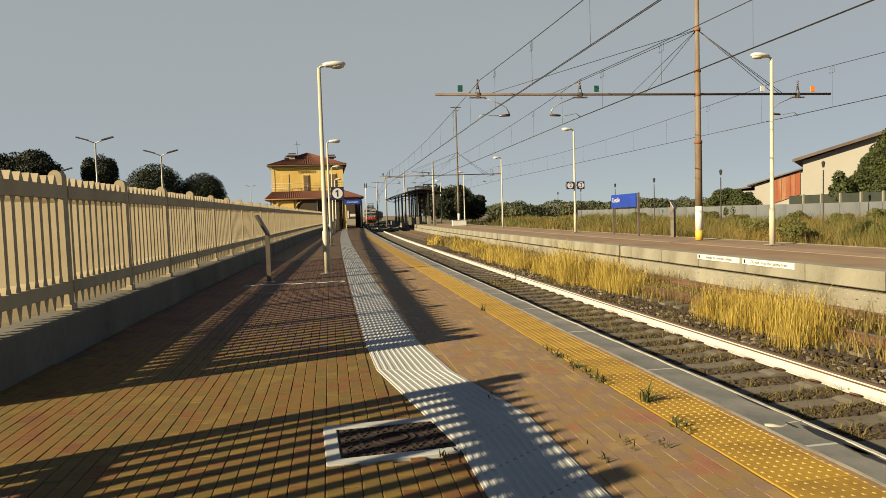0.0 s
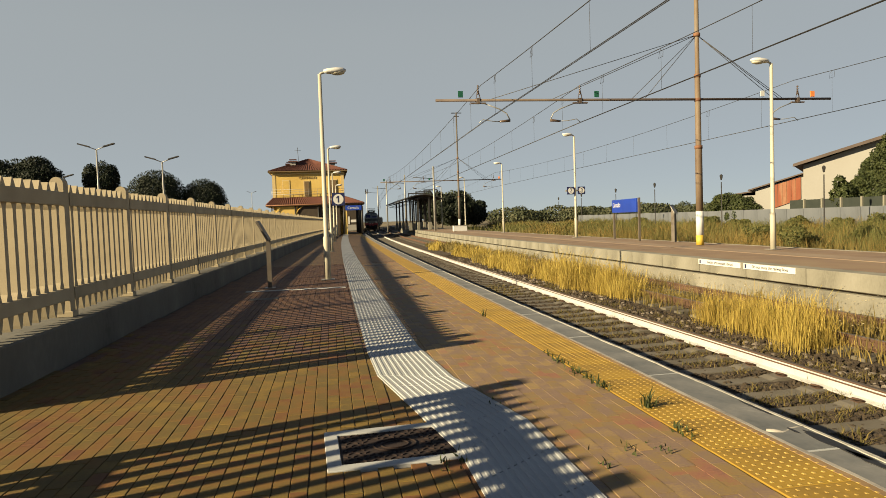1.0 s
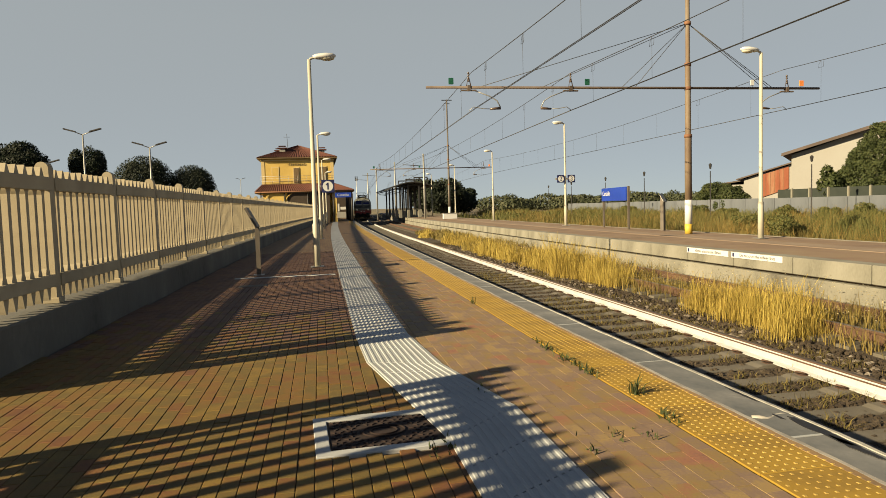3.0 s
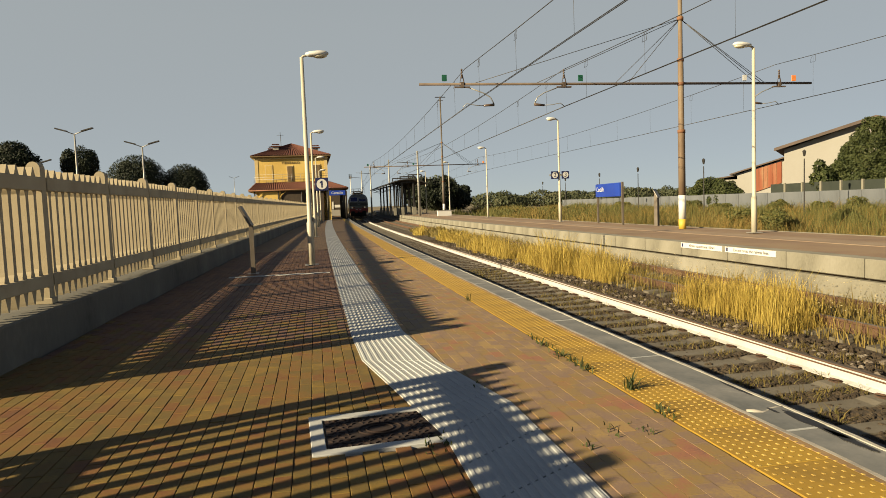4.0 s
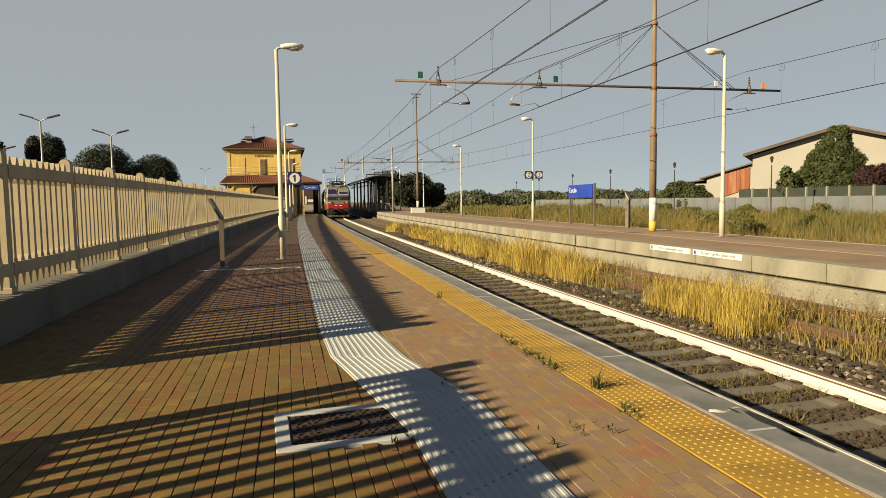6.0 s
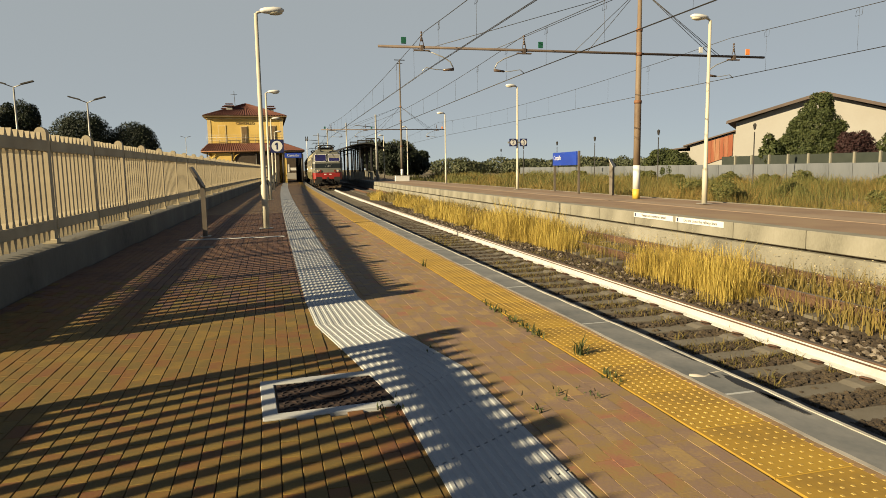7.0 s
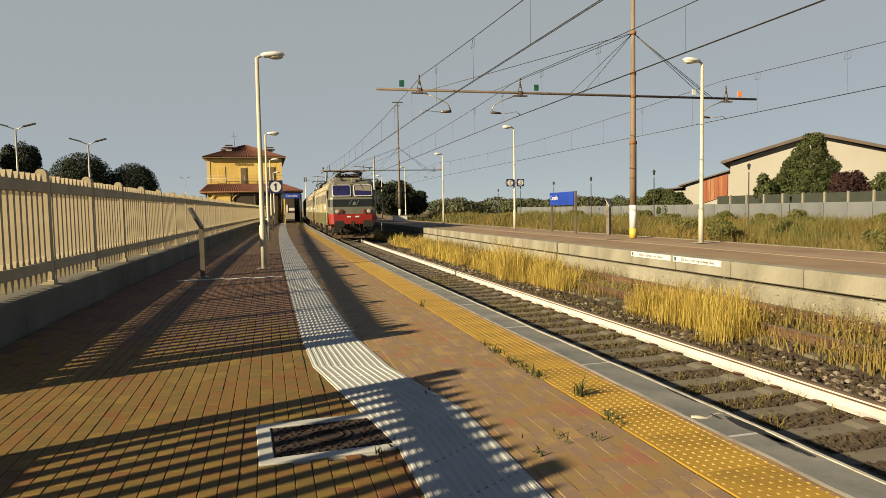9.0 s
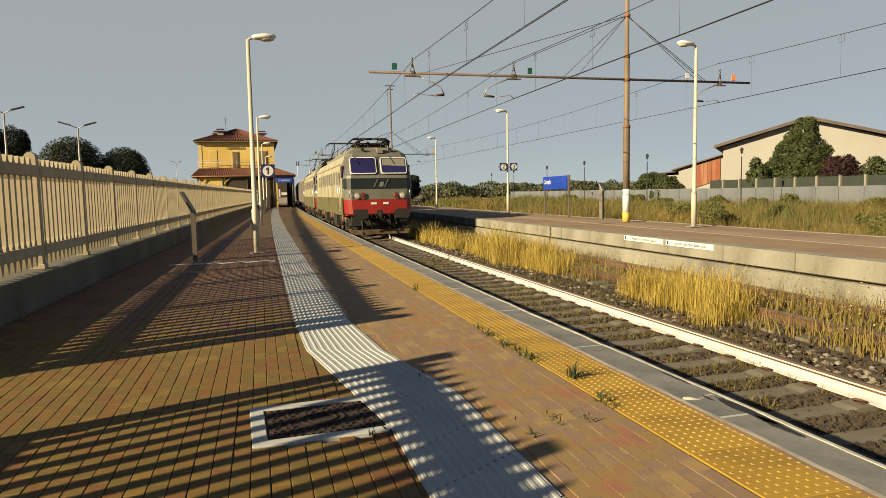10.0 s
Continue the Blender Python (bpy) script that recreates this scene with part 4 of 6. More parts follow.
# ---- island platform shelter ----
def shelter():
    y0, y1 = 82.0, 100.0
    xa, xb = 8.7, 14.4
    s = thing("platform_shelter", "dark steel platform canopy with a curved roof on many columns", "shelter")
    n = 10
    arc = [(xa + (xb - xa) * i / n, 3.7 + 1.05 * math.sin(math.pi * min(1, 0.06 + 0.80 * i / n))) for i in range(n + 1)]
    part("roof", Shape().prism(arc + [(x, z - 0.12) for x, z in arc[::-1]], "y", y0, y1), DARK, s, "curved dark roof sheet")
    for y in steps(y0 + 0.5, y1 - 0.5, 4.0):
        for x in (10.2, 11.2, 12.6, 13.4):
            c = part("column", Shape().box(x - 0.09, x + 0.09, y - 0.09, y + 0.09, HIGH, 4.35, 0.01), DARK, s)
            part("column_foot", Shape().box(x - 0.16, x + 0.16, y - 0.16, y + 0.16, HIGH, HIGH + 1.0, 0.02), CONC, c, "pale column base")
        part("truss", Shape().tube([(xa + 0.2, y, 3.75), (11.5, y, 4.3), (xb - 0.2, y, 4.2)], 0.06, 6).tube([(xa + 0.4, y, 3.6), (10.2, y, 3.4)], 0.04, 6).tube([(12.6, y, 3.6), (13.6, y, 4.4)], 0.05, 6), DARK, s)
    for i in range(3):
        y = y0 + 2 + i * 5
        part("roof_frame", Shape().box(12.2 - i * 0.4, 14.0, y, y + 0.12, 5.25, 5.4).box(12.2 - i * 0.4, 12.32 - i * 0.4, y, y + 0.12, 4.5, 5.3).box(13.9, 14.02, y, y + 0.12, 4.4, 5.3), DARK, s, "dark service frame above the roof")


shelter()
for x, y, h in ((12.1, 75.0, 7.6), (12.6, 108.0, 9.0), (9.9, 112.0, 8.4), (9.6, 128.0, 8.4)):
    m = thing("line_post", "pale concrete overhead-line post by the track", "mast", "far line posts", pose(x, y, 0))
    part("post", Shape().tube([(0, 0, -0.4), (0, 0, h)], [0.14, 0.1], 8), ZINC, m)
    part("bracket", Shape().tube([(0, 0, h - 1.4), (-2.4, 0, h - 1.2)], 0.04, 6), DARK, m)
bx = thing("equipment_box", "small white equipment cabinet on the island platform", "cabinet", "", pose(13.3, 66.5, HIGH))
part("body", Shape().box(-0.7, 0.7, -0.3, 0.3, 0, 0.55, 0.02), WHITE, bx)
part("lid", Shape().box(-0.73, 0.73, -0.33, 0.33, 0.55, 0.6, 0.01), ZINC, bx)


# ---- beyond the island platform ----
def far_wall():
    X = 38.0
    w = setting("boundary_wall", Shape().box(X + 0.02, X + 0.12, 6, 96, -0.9, 1.36), WALLF, "grey precast concrete boundary wall")
    panel = Shape().box(-0.05, 0.03, 0.02, 1.93, -0.9, 1.38, 0.012).data("wall_panel", WALLF)
    post = Shape().box(-0.07, 0.07, -0.07, 0.07, 1.3, 2.12, 0.01).data("fence_post", CONC)
    for i in range(46):
        y = 6.6 + 1.95 * i
        part("wall_panel", panel, WALLF, w).matrix_basis = pose(X + random.uniform(-0.01, 0.01), y, random.uniform(-0.02, 0.02))
        if i < 22:
            part("fence_post", post, CONC, w, "concrete fence post").matrix_basis = pose(X + 0.05, y, 0)
    part("screen", Shape().box(X + 0.1, X + 0.115, 6, 49.3, 1.36, 2.06), SCREEN, w, "dark green wind screen")


SCREEN = mat("green_screen", [(0.012, 0.018, 0.014), (0.022, 0.028, 0.022)], 0.85, scale=1.5, fine=60)
far_wall()


def shed():
    s = thing("warehouse", "cream plastered warehouse with brown roof and rusty red door", "building", "", pose(51.97, 52.93, -0.19, 0, 0, -42) @ Matrix.Diagonal((1.13, 1.13, 1.13, 1)))
    gable = [(-6.7, -0.5), (-6.7, 5.1), (0, 7.2), (6.7, 5.1), (6.7, -0.5)]
    part("wall", Shape().prism(gable, "y", 0, 22), CREAM, s, "cream plaster gable wall")
    k = 2.11 / 7.41
    for e in (-1, 1):
        part("roof", Shape().prism([(0, 7.22), (e * 7.45, 7.22 - 7.45 * k), (e * 7.45, 7.38 - 7.45 * k), (0, 7.40)], "y", -0.7, 22.5), SHEDROOF, s, "brown corrugated roof sheet")
        part("verge", Shape().prism([(0, 7.12), (e * 7.47, 7.12 - 7.47 * k), (e * 7.47, 7.24 - 7.47 * k), (0, 7.25)], "y", -0.76, -0.70), SHEDROOF, s, "brown verge board")
    # lean-to at the side
    part("lean_to", Shape().prism([(-10.6, -0.5), (-10.6, 3.2), (-6.7, 4.3), (-6.7, -0.5)], "y", 0.6, 14), CREAM, s, "cream side building")
    part("lean_roof", Shape().prism([(-11.2, 3.1), (-6.72, 4.38), (-6.72, 4.5), (-11.2, 3.22)], "y", 0.2, 14.2), SHEDROOF, s)
    part("sliding_door", Shape().prism([(-9.15, 1.45), (-9.15, 3.5), (-6.95, 4.12), (-6.95, 2.2)], "y", 0.5, 0.58), REDDOOR, s, "rusty red metal door")
    for i in range(1, 6):
        x = -9.15 + i * 0.36
        part("door_seam", Shape().box(x - 0.015, x + 0.015, 0.47, 0.5, 1.58 + i * 0.12, 3.5 + i * 0.1), RUST, s)
    part("low_annex", Shape().box(-13.4, -10.6, 3, 12, -0.5, 2.75), CREAM, s, "low pale annex")
    part("annex_roof", Shape().prism([(-13.9, 2.7), (-10.62, 3.1), (-10.62, 3.22), (-13.9, 2.82)], "y", 2.7, 12.2), SHEDROOF, s)


SHEDROOF = mat("brown_sheet", [(0.05, 0.036, 0.03), (0.085, 0.062, 0.052)], 0.8, scale=0.7, fine=12)
REDDOOR = mat("rusty_red_sheet", [(0.158, 0.037, 0.013), (0.189, 0.053, 0.021), (0.241, 0.137, 0.074)], 0.75, 0.1, scale=0.9, fine=9, stretch=(3, 1, 0.3))
shed()


def garden_lamp(x, y):
    m = thing("garden_lamp", "black iron lantern post in the meadow", "lamp", "black lantern posts", pose(x, y, -0.35))
    part("post", Shape().tube([(0, 0, 0), (0, 0, 0.5), (0, 0, 0.55), (0, 0, 3.95)], [0.07, 0.07, 0.045, 0.035], 8), DARK, m)
    part("lantern", Shape().tube([(0, 0, 4.1), (0, 0, 4.15), (0, 0, 4.45), (0, 0, 4.55)], [0.035, 0.07, 0.12, 0.03], 6, smooth=False), DARK, m)


for x, y in ((30, 57), (29.7, 46), (32.7, 39), (31, 67.6), (32, 80), (34, 94)):
    garden_lamp(x, y)


def car_park_lamp(x, y, h, arms):
    m = thing("car_park_lamp", "grey steel car park lamp with slanting arms", "lamp", "car park lamps", pose(x, y, -0.1))
    part("pole", Shape().tube([(0, 0, 0), (0, 0, h)], [0.1, 0.06], 8), ZINC, m)
    for e in arms:
        part("arm", Shape().tube([(0, 0, h), (e * 0.7, 0, h + 0.28)], 0.04, 6), ZINC, m)
        part("lantern", Shape().box(-0.45, 0.45, -0.14, 0.14, -0.05, 0.06, 0.02), DARK, m).matrix_basis = pose(e * 0.95, 0, h + 0.36, 0, -e * 16, 0)


car_park_lamp(-18.15, 57, 8.1, (-1, 1))
car_park_lamp(-13.9, 60, 7.3, (-1, 1))
car_park_lamp(-21.9, 200, 11.2, (-1, 1))
car_park_lamp(-24.5, 66, 6.4, (1,))


# ---- trees, bushes and grass ----
def leaf_cloud(rng, blobs, n, size, flat=0.5):
    """Many small leaf sprays over a set of ellipsoids (centre, radii); returns vertices and faces."""
    w = np.array([b[3] * b[4] + b[4] * b[5] + b[3] * b[5] for b in blobs])
    pick = rng.choice(len(blobs), n, p=w / w.sum())
    B = np.array(blobs)[pick]
    d = rng.normal(size=(n, 3))
    d /= np.linalg.norm(d, axis=1)[:, None]
    r = 0.62 + 0.42 * rng.random(n) ** 0.6
    c = B[:, :3] + d * B[:, 3:6] * r[:, None]
    a = rng.normal(size=(n, 3))
    a /= np.linalg.norm(a, axis=1)[:, None]
    b = np.cross(a, d + 0.3 * rng.normal(size=(n, 3)))
    b /= np.linalg.norm(b, axis=1)[:, None] + 1e-6
    s = size * rng.uniform(0.6, 1.4, n)[:, None]
    v = np.stack([c - a * s, c - b * s * flat, c + a * s, c + b * s * flat], 1).reshape(-1, 3)
    return v, np.arange(4 * n).reshape(-1, 4)


def raw_mesh(name, v, f, material):
    me = bpy.data.meshes.new(name)
    me.from_pydata(v.tolist(), [], f.tolist())
    me.materials.append(material)
    return me


def tree(x, y, z, h, blobs, n, leaf, material, label, trunk=0.16, seed=1, kind="tree"):
    t = thing(kind, label, "tree" if kind == "tree" else "bush", "", pose(x, y, z))
    rng = np.random.default_rng(seed)
    low = min(b[2] for b in blobs)
    s = Shape().tube([(0, 0, 0), (0.05, 0, h * 0.25), (-0.04, 0.05, h * 0.5), (0, 0, h * 0.8)], [trunk, trunk * 0.8, trunk * 0.55, trunk * 0.15], 8)
    for b in blobs[:7]:
        k = min(h * 0.45, max(0.2, low * 0.6))
        s.tube([(0, 0, k), (b[0] * 0.4, b[1] * 0.4, (k + b[2]) / 2), (b[0], b[1], b[2])], [trunk * 0.5, trunk * 0.35, trunk * 0.1], 6)
    part("trunk", s, BARK, t)
    v, f = leaf_cloud(rng, blobs, n, leaf)
    part("crown", raw_mesh("crown", v, f, material), material, t)
    return t


def lumps(seed, cx, cy, cz, rx, ry, rz, n, k=0.45):
    """A main mass with smaller masses round it."""
    g = random.Random(seed)
    out = [(cx, cy, cz, rx * 0.8, ry * 0.8, rz * 0.8)]
    for _ in range(n):
        a, e = g.uniform(0, 6.283), g.uniform(-0.5, 1.2)
        q = k * g.uniform(0.6, 1.1)
        out.append((cx + rx * 0.7 * math.cos(a) * math.cos(e), cy + ry * 0.7 * math.sin(a) * math.cos(e), cz + rz * 0.72 * math.sin(e), rx * q, ry * q, rz * q))
    return out


tree(-16.9, 70, -0.1, 6, [(0, 0, 4.3, 2.95, 2.9, 3.1)] + lumps(1, 0, 0, 4.3, 2.9, 2.9, 3.0, 9, 0.3), 34000, 0.09, DLEAF, "dense round-clipped dark green tree", seed=2)
tree(-12.6, 71, -0.1, 5.5, [(0, 0, 3.8, 2.4, 2.4, 2.7)] + lumps(2, 0, 0, 3.8, 2.4, 2.4, 2.6, 8, 0.3), 28000, 0.09, DLEAF, "smaller round dark green tree", seed=3)
tree(-22.6, 72, -0.1, 7.5, lumps(3, 0, 0, 5.2, 2.0, 2.0, 3.6, 10, 0.4), 15000, 0.1, DLEAF, "loose upright dark tree", seed=4)
tree(-29.5, 70, -0.1, 8, lumps(4, 0, 0, 5.6, 5.0, 3.5, 3.9, 22, 0.3), 30000, 0.12, DLEAF, "broad dark green tree with a ragged crown", seed=5)
tree(-36.0, 72, -0.1, 8, lumps(5, 0, 0, 5.6, 4.2, 3.5, 3.3, 16, 0.34), 20000, 0.12, DLEAF, "broad dark green tree with a ragged crown", seed=6)
# added trees, hidden by the house, that cast shade on the distant train
for i, (x, y, h) in enumerate(((-1.0, 120, 10), (-0.9, 127, 10), (-0.8, 134, 10), (-0.8, 140, 10))):
    tree(x, y, -0.1, h, lumps(20 + i, 0, 0, h * 0.5, 3.1, 5.0, h * 0.49, 12, 0.42), 7000, 0.34, DLEAF, "unseen tall tree behind the station house, added to shade the track", seed=30 + i)
# big bush before the warehouse, with smaller ones
tree(42.3, 44.0, -0.3, 5.8, lumps(6, 0.2, 0, 2.5, 4.0, 2.7, 2.6, 34, 0.22) + lumps(66, 0.5, 0, 4.4, 2.7, 2.0, 2.0, 24, 0.24) + lumps(67, 0.7, 0, 6.0, 1.25, 1.1, 1.35, 10, 0.4) + lumps(68, -2.6, 0.6, 1.9, 1.4, 1.2, 1.4, 10, 0.32), 56000, 0.09, LEAF, "large leafy green bush before the warehouse", 0.14, 7, "bush")
tree(43.6, 41.0, -0.3, 3.9, lumps(7, 0, 0, 2.5, 2.1, 1.5, 1.9, 12, 0.36), 9000, 0.1, RLEAF, "dark red-leaved shrub behind the wall", 0.08, 8, "bush")
tree(45.4, 39.2, -0.3, 3.4, lumps(8, 0, 0, 2.7, 1.3, 1.2, 1.2, 8, 0.5), 1800, 0.13, LEAF, "sparse pale green shrub behind the wall", 0.06, 9, "bush")
tree(38.9, 44.4, -0.3, 3.6, lumps(9, 0, 0, 2.4, 1.0, 1.0, 1.6, 7, 0.5), 2200, 0.14, LEAF, "thin leafy shrub by the wall", 0.05, 10, "bush")
for i, (x, y, r, h) in enumerate(((36.4, 57.5, 1.7, 3.2), (37.2, 61.5, 2.2, 3.6))):
    tree(x + 3, y, -0.3, h, lumps(40 + i, 0, 0, h * 0.5, r, r, h * 0.5, 14, 0.36), 10000, 0.11, LEAF, "dark green bush beside the low annex", 0.1, 50 + i, "bush")


def far_woods():
    rng = np.random.default_rng(11)
    g = random.Random(12)
    blobs = []
    for i in range(70):
        y = g.uniform(140, 230)
        u = g.uniform(0.17, 0.95)
        x = y * u
        r = g.uniform(3, 6.5)
        hh = g.uniform(2.0, 3.6) * y / 150
        if 0.17 < u < 0.23:
            hh *= 2.1
        elif u < 0.27:
            hh *= 1.3
        blobs.append((x, y, hh * 0.45, r, r * 0.7, hh * 0.6))
    for i in range(26):
        blobs.append((-40 - i * 5 + g.uniform(-2, 2), 140 + g.uniform(-10, 20), 2.0, 4, 3, 2.6))
    v, f = leaf_cloud(rng, blobs, 100000, 0.3, 0.7)
    tagged(part("far_woods", raw_mesh("far_woods", v, f, FARLEAF), FARLEAF, None, "distant dark green trees and hedges along the horizon"), category="trees", kind="stuff")
    # trees right behind the shelter
    for i, (x, y, h) in enumerate(((22.5, 118, 7.2), (25.5, 126, 6.4), (20, 124, 7.6), (29, 130, 5.4))):
        tree(x, y, -0.4, h, lumps(60 + i, 0, 0, h * 0.5, 3.4, 3.0, h * 0.48, 10, 0.42), 6000, 0.3, DLEAF, "dark green tree behind the platform shelter", 0.2, 70 + i)


far_woods()


def blades(name, pts, hmin, hmax, wide, lean, material, label, seed, heads=False):
    """Grass stalks: bent two-piece blades rooted at the points (x, y, z, scale)."""
    rng = np.random.default_rng(seed)
    P = np.array(pts)
    n = len(P)
    h = rng.uniform(hmin, hmax, n) * P[:, 3]
    a = rng.uniform(0, 2 * np.pi, n)
    l = np.abs(rng.normal(0, lean, n)) * h
    b = rng.uniform(0, 2 * np.pi, n)
    w = wide * rng.uniform(0.6, 1.3, n) * np.maximum(1, P[:, 1] / 14)
    side = np.stack([np.cos(a), np.sin(a), np.zeros(n)], 1) * w[:, None] / 2
    root = P[:, :3]
    bend_to = np.stack([np.cos(b) * l, np.sin(b) * l, h], 1)
    mid = root + bend_to * np.array([0.35, 0.35, 0.6])
    tip = root + bend_to
    k = 1.5 if heads else 0.75
    v = np.stack([root - side * 0.8, root + side * 0.8, mid + side * k * 0.8, mid - side * k * 0.8, tip + side * (0.9 if heads else 0.1), tip - side * (0.9 if heads else 0.1)], 1).reshape(-1, 3)
    i = np.arange(n)[:, None] * 6
    f = np.concatenate([i + np.array([[0, 1, 2, 3]]), i + np.array([[3, 2, 4, 5]])])
    return tagged(part(name, raw_mesh(name, v, f, material), material, None, label), category="grass", kind="stuff")


def dry_grass():
    g = random.Random(21)
    pts = []
    clumps = []
    for _ in range(1500):
        y = 3.0 + 66 * g.random() ** 1.9
        x = g.gauss(7.25, 0.28)
        if noise.noise(Vector((x * 0.5, y * 0.22, 3))) > (-0.2 if y < 10 else -0.14) + max(0, y - 20) * 0.017 and (y > 15 or noise.noise(Vector((x * 0.9, y * 0.75, 7))) > -0.09):
            clumps.append((x, y, g.uniform(0.6, 1.15) * (0.9 + 0.75 * noise.noise(Vector((x * 0.7, y * 0.9, 13)))) * (1.0 if y < 24 else 0.78)))
    for x, y, k in clumps:
        for _ in range(75):
            q = y + g.gauss(0, 0.15)
            pts.append((bend(min(max(x + g.gauss(0, 0.12), 6.35), 9.4), q), q, BED - 0.1, k * g.uniform(0.55, 1.15)))
    blades("dry_grass", pts, 0.3, 0.85, 0.0052, 0.26, STRAW, "tall golden dry grass between the tracks", 22, True)
    pts = []
    for _ in range(24000):
        y = 2.5 + 50 * g.random() ** 1.7
        x = g.uniform(7.0, 9.5)
        if noise.noise(Vector((x * 0.8, y * 0.3, 9))) > -0.15:
            pts.append((bend(x, y), y, BED - 0.08, g.uniform(0.6, 1.1)))
    blades("low_weeds", pts, 0.18, 0.5, 0.02, 0.35, WEED, "low yellowing weeds over the second track", 23)
    pts = []
    for _ in range(34000):
        y = 2.0 + 18 * g.random() ** 1.3
        x = g.uniform(4.1, 6.5)
        if noise.noise(Vector((x * 1.3, y * 0.6, 4))) > -0.02 and abs((y + 3.0) / 0.6 - round((y + 3.0) / 0.6)) > 0.22:
            pts.append((bend(x, y), y, BED - 0.06, g.uniform(0.5, 1)))
    blades("track_weeds", pts, 0.04, 0.17, 0.012, 0.8, TRACKWEED, "small weeds growing in the ballast", 24)


def flower_heads():
    g = np.random.default_rng(61)
    n = 3600
    y = 3.5 + 32 * g.random(n) ** 1.5
    x = g.uniform(7.2, 9.4, n)
    c = np.stack([x + SHIFT * y * y / 2, y, BED + g.uniform(0.2, 0.62, n)], 1)
    a = np.stack([np.cos(y * 40), np.sin(y * 40), g.uniform(-0.3, 0.3, n)], 1) * 0.016
    b = np.stack([-np.sin(y * 40), np.cos(y * 40), g.uniform(-0.3, 0.6, n)], 1) * 0.014
    v = np.stack([c - a, c - b, c + a, c + b], 1).reshape(-1, 3)
    tagged(part("flower_heads", raw_mesh("flower_heads", v, np.arange(4 * n).reshape(-1, 4), FLOWER), FLOWER, None, "tiny pale dry flower heads among the weeds"), category="weeds", kind="stuff")


FLOWER = leafy("pale_flowers", [(0.30, 0.24, 0.12), (0.5, 0.42, 0.24), (0.6, 0.54, 0.36)], 2.0)
flower_heads()
TRACKWEED = leafy("brown_weeds", [(0.065, 0.061, 0.014), (0.130, 0.101, 0.024), (0.195, 0.142, 0.038)], 1.2)
WEED = leafy("weeds", [(0.072, 0.068, 0.017), (0.173, 0.130, 0.034), (0.259, 0.184, 0.050)], 0.8)
dry_grass()


def meadow():
    g = random.Random(31)
    pts = []
    for _ in range(150000):
        y = 4 + 120 * g.random() ** 1.7
        x = 14.7 + 23 * g.random() + (y * 0.1 if y > 60 else 0)
        q = noise.noise(Vector((x * 0.18, y * 0.12, 1)))
        pts.append((bend(x, min(y, 120)), y, -0.4, 0.7 + 1.1 * max(-0.4, q) + 0.25 * noise.noise(Vector((x * 1.1, y * 0.9, 5)))))
    blades("meadow_grass", pts, 0.2, 0.95, 0.011, 0.6, GRASS, "tall mixed green and straw-coloured meadow grass", 32)
    # leafy green herbs in drifts, taller towards the wall
    pts = []
    for _ in range(80000):
        y = 6 + 90 * g.random() ** 1.5
        x = 15.2 + 22.3 * g.random() ** 0.75
        q = noise.noise(Vector((x * 0.16, y * 0.13, 8))) + 0.5 * noise.noise(Vector((x * 0.6, y * 0.5, 2))) + (x - 24) * 0.012
        if q > 0.14:
            pts.append((bend(x, y), y, -0.4, 0.6 + min(0.9, q * 1.6)))
    blades("meadow_herbs", pts, 0.25, 1.0, 0.017, 0.55, HERB, "tall olive-green herbs in drifts through the meadow", 33)
    # shrubs in the meadow
    shapes = []
    for i in range(16):
        y = 10 + 80 * g.random() ** 1.3
        shapes.append((16.5 + 19 * g.random() + y * 0.05, y, g.uniform(0.4, 0.9)))
    shapes += [(21.5, 18.6, 0.7), (24.5, 26.5, 0.8), (22.0, 31, 0.8), (34.5, 36.5, 1.0), (35.5, 31, 0.9), (36.4, 27, 1.1), (35.8, 41, 0.8), (36.3, 46, 1.0), (34.8, 52, 0.9), (36.0, 58, 1.1), (33.0, 66, 1.1), (30.5, 24, 0.8)]
    rng = np.random.default_rng(5)
    for i, (x, y, r) in enumerate(shapes):
        t = thing("shrub", "low olive-green wild shrub in the meadow", "bush", "meadow shrubs", pose(x, y, -0.4))
        v, f = leaf_cloud(rng, lumps(100 + i, 0, 0, r * 0.55, r, r, r * 0.75, 6, 0.5), int(2600 + 2600 * r), 0.035 + 0.0008 * y, 0.4)
        part("foliage", raw_mesh("foliage", v, f, SHRUB), SHRUB, t)
        part("stems", Shape().tube([(0, 0, 0), (0.1, 0.05, r * 0.6)], 0.02, 5).tube([(0, 0, 0), (-0.15, 0.05, r * 0.5)], 0.02, 5), BARK, t)


HERB = leafy("herb_leaves", [(0.056, 0.069, 0.018), (0.106, 0.106, 0.027), (0.188, 0.156, 0.048)], 0.35)
SHRUB = leafy("shrub_leaves", [(0.050, 0.067, 0.016), (0.100, 0.104, 0.028), (0.200, 0.162, 0.048)], 0.6)
meadow()


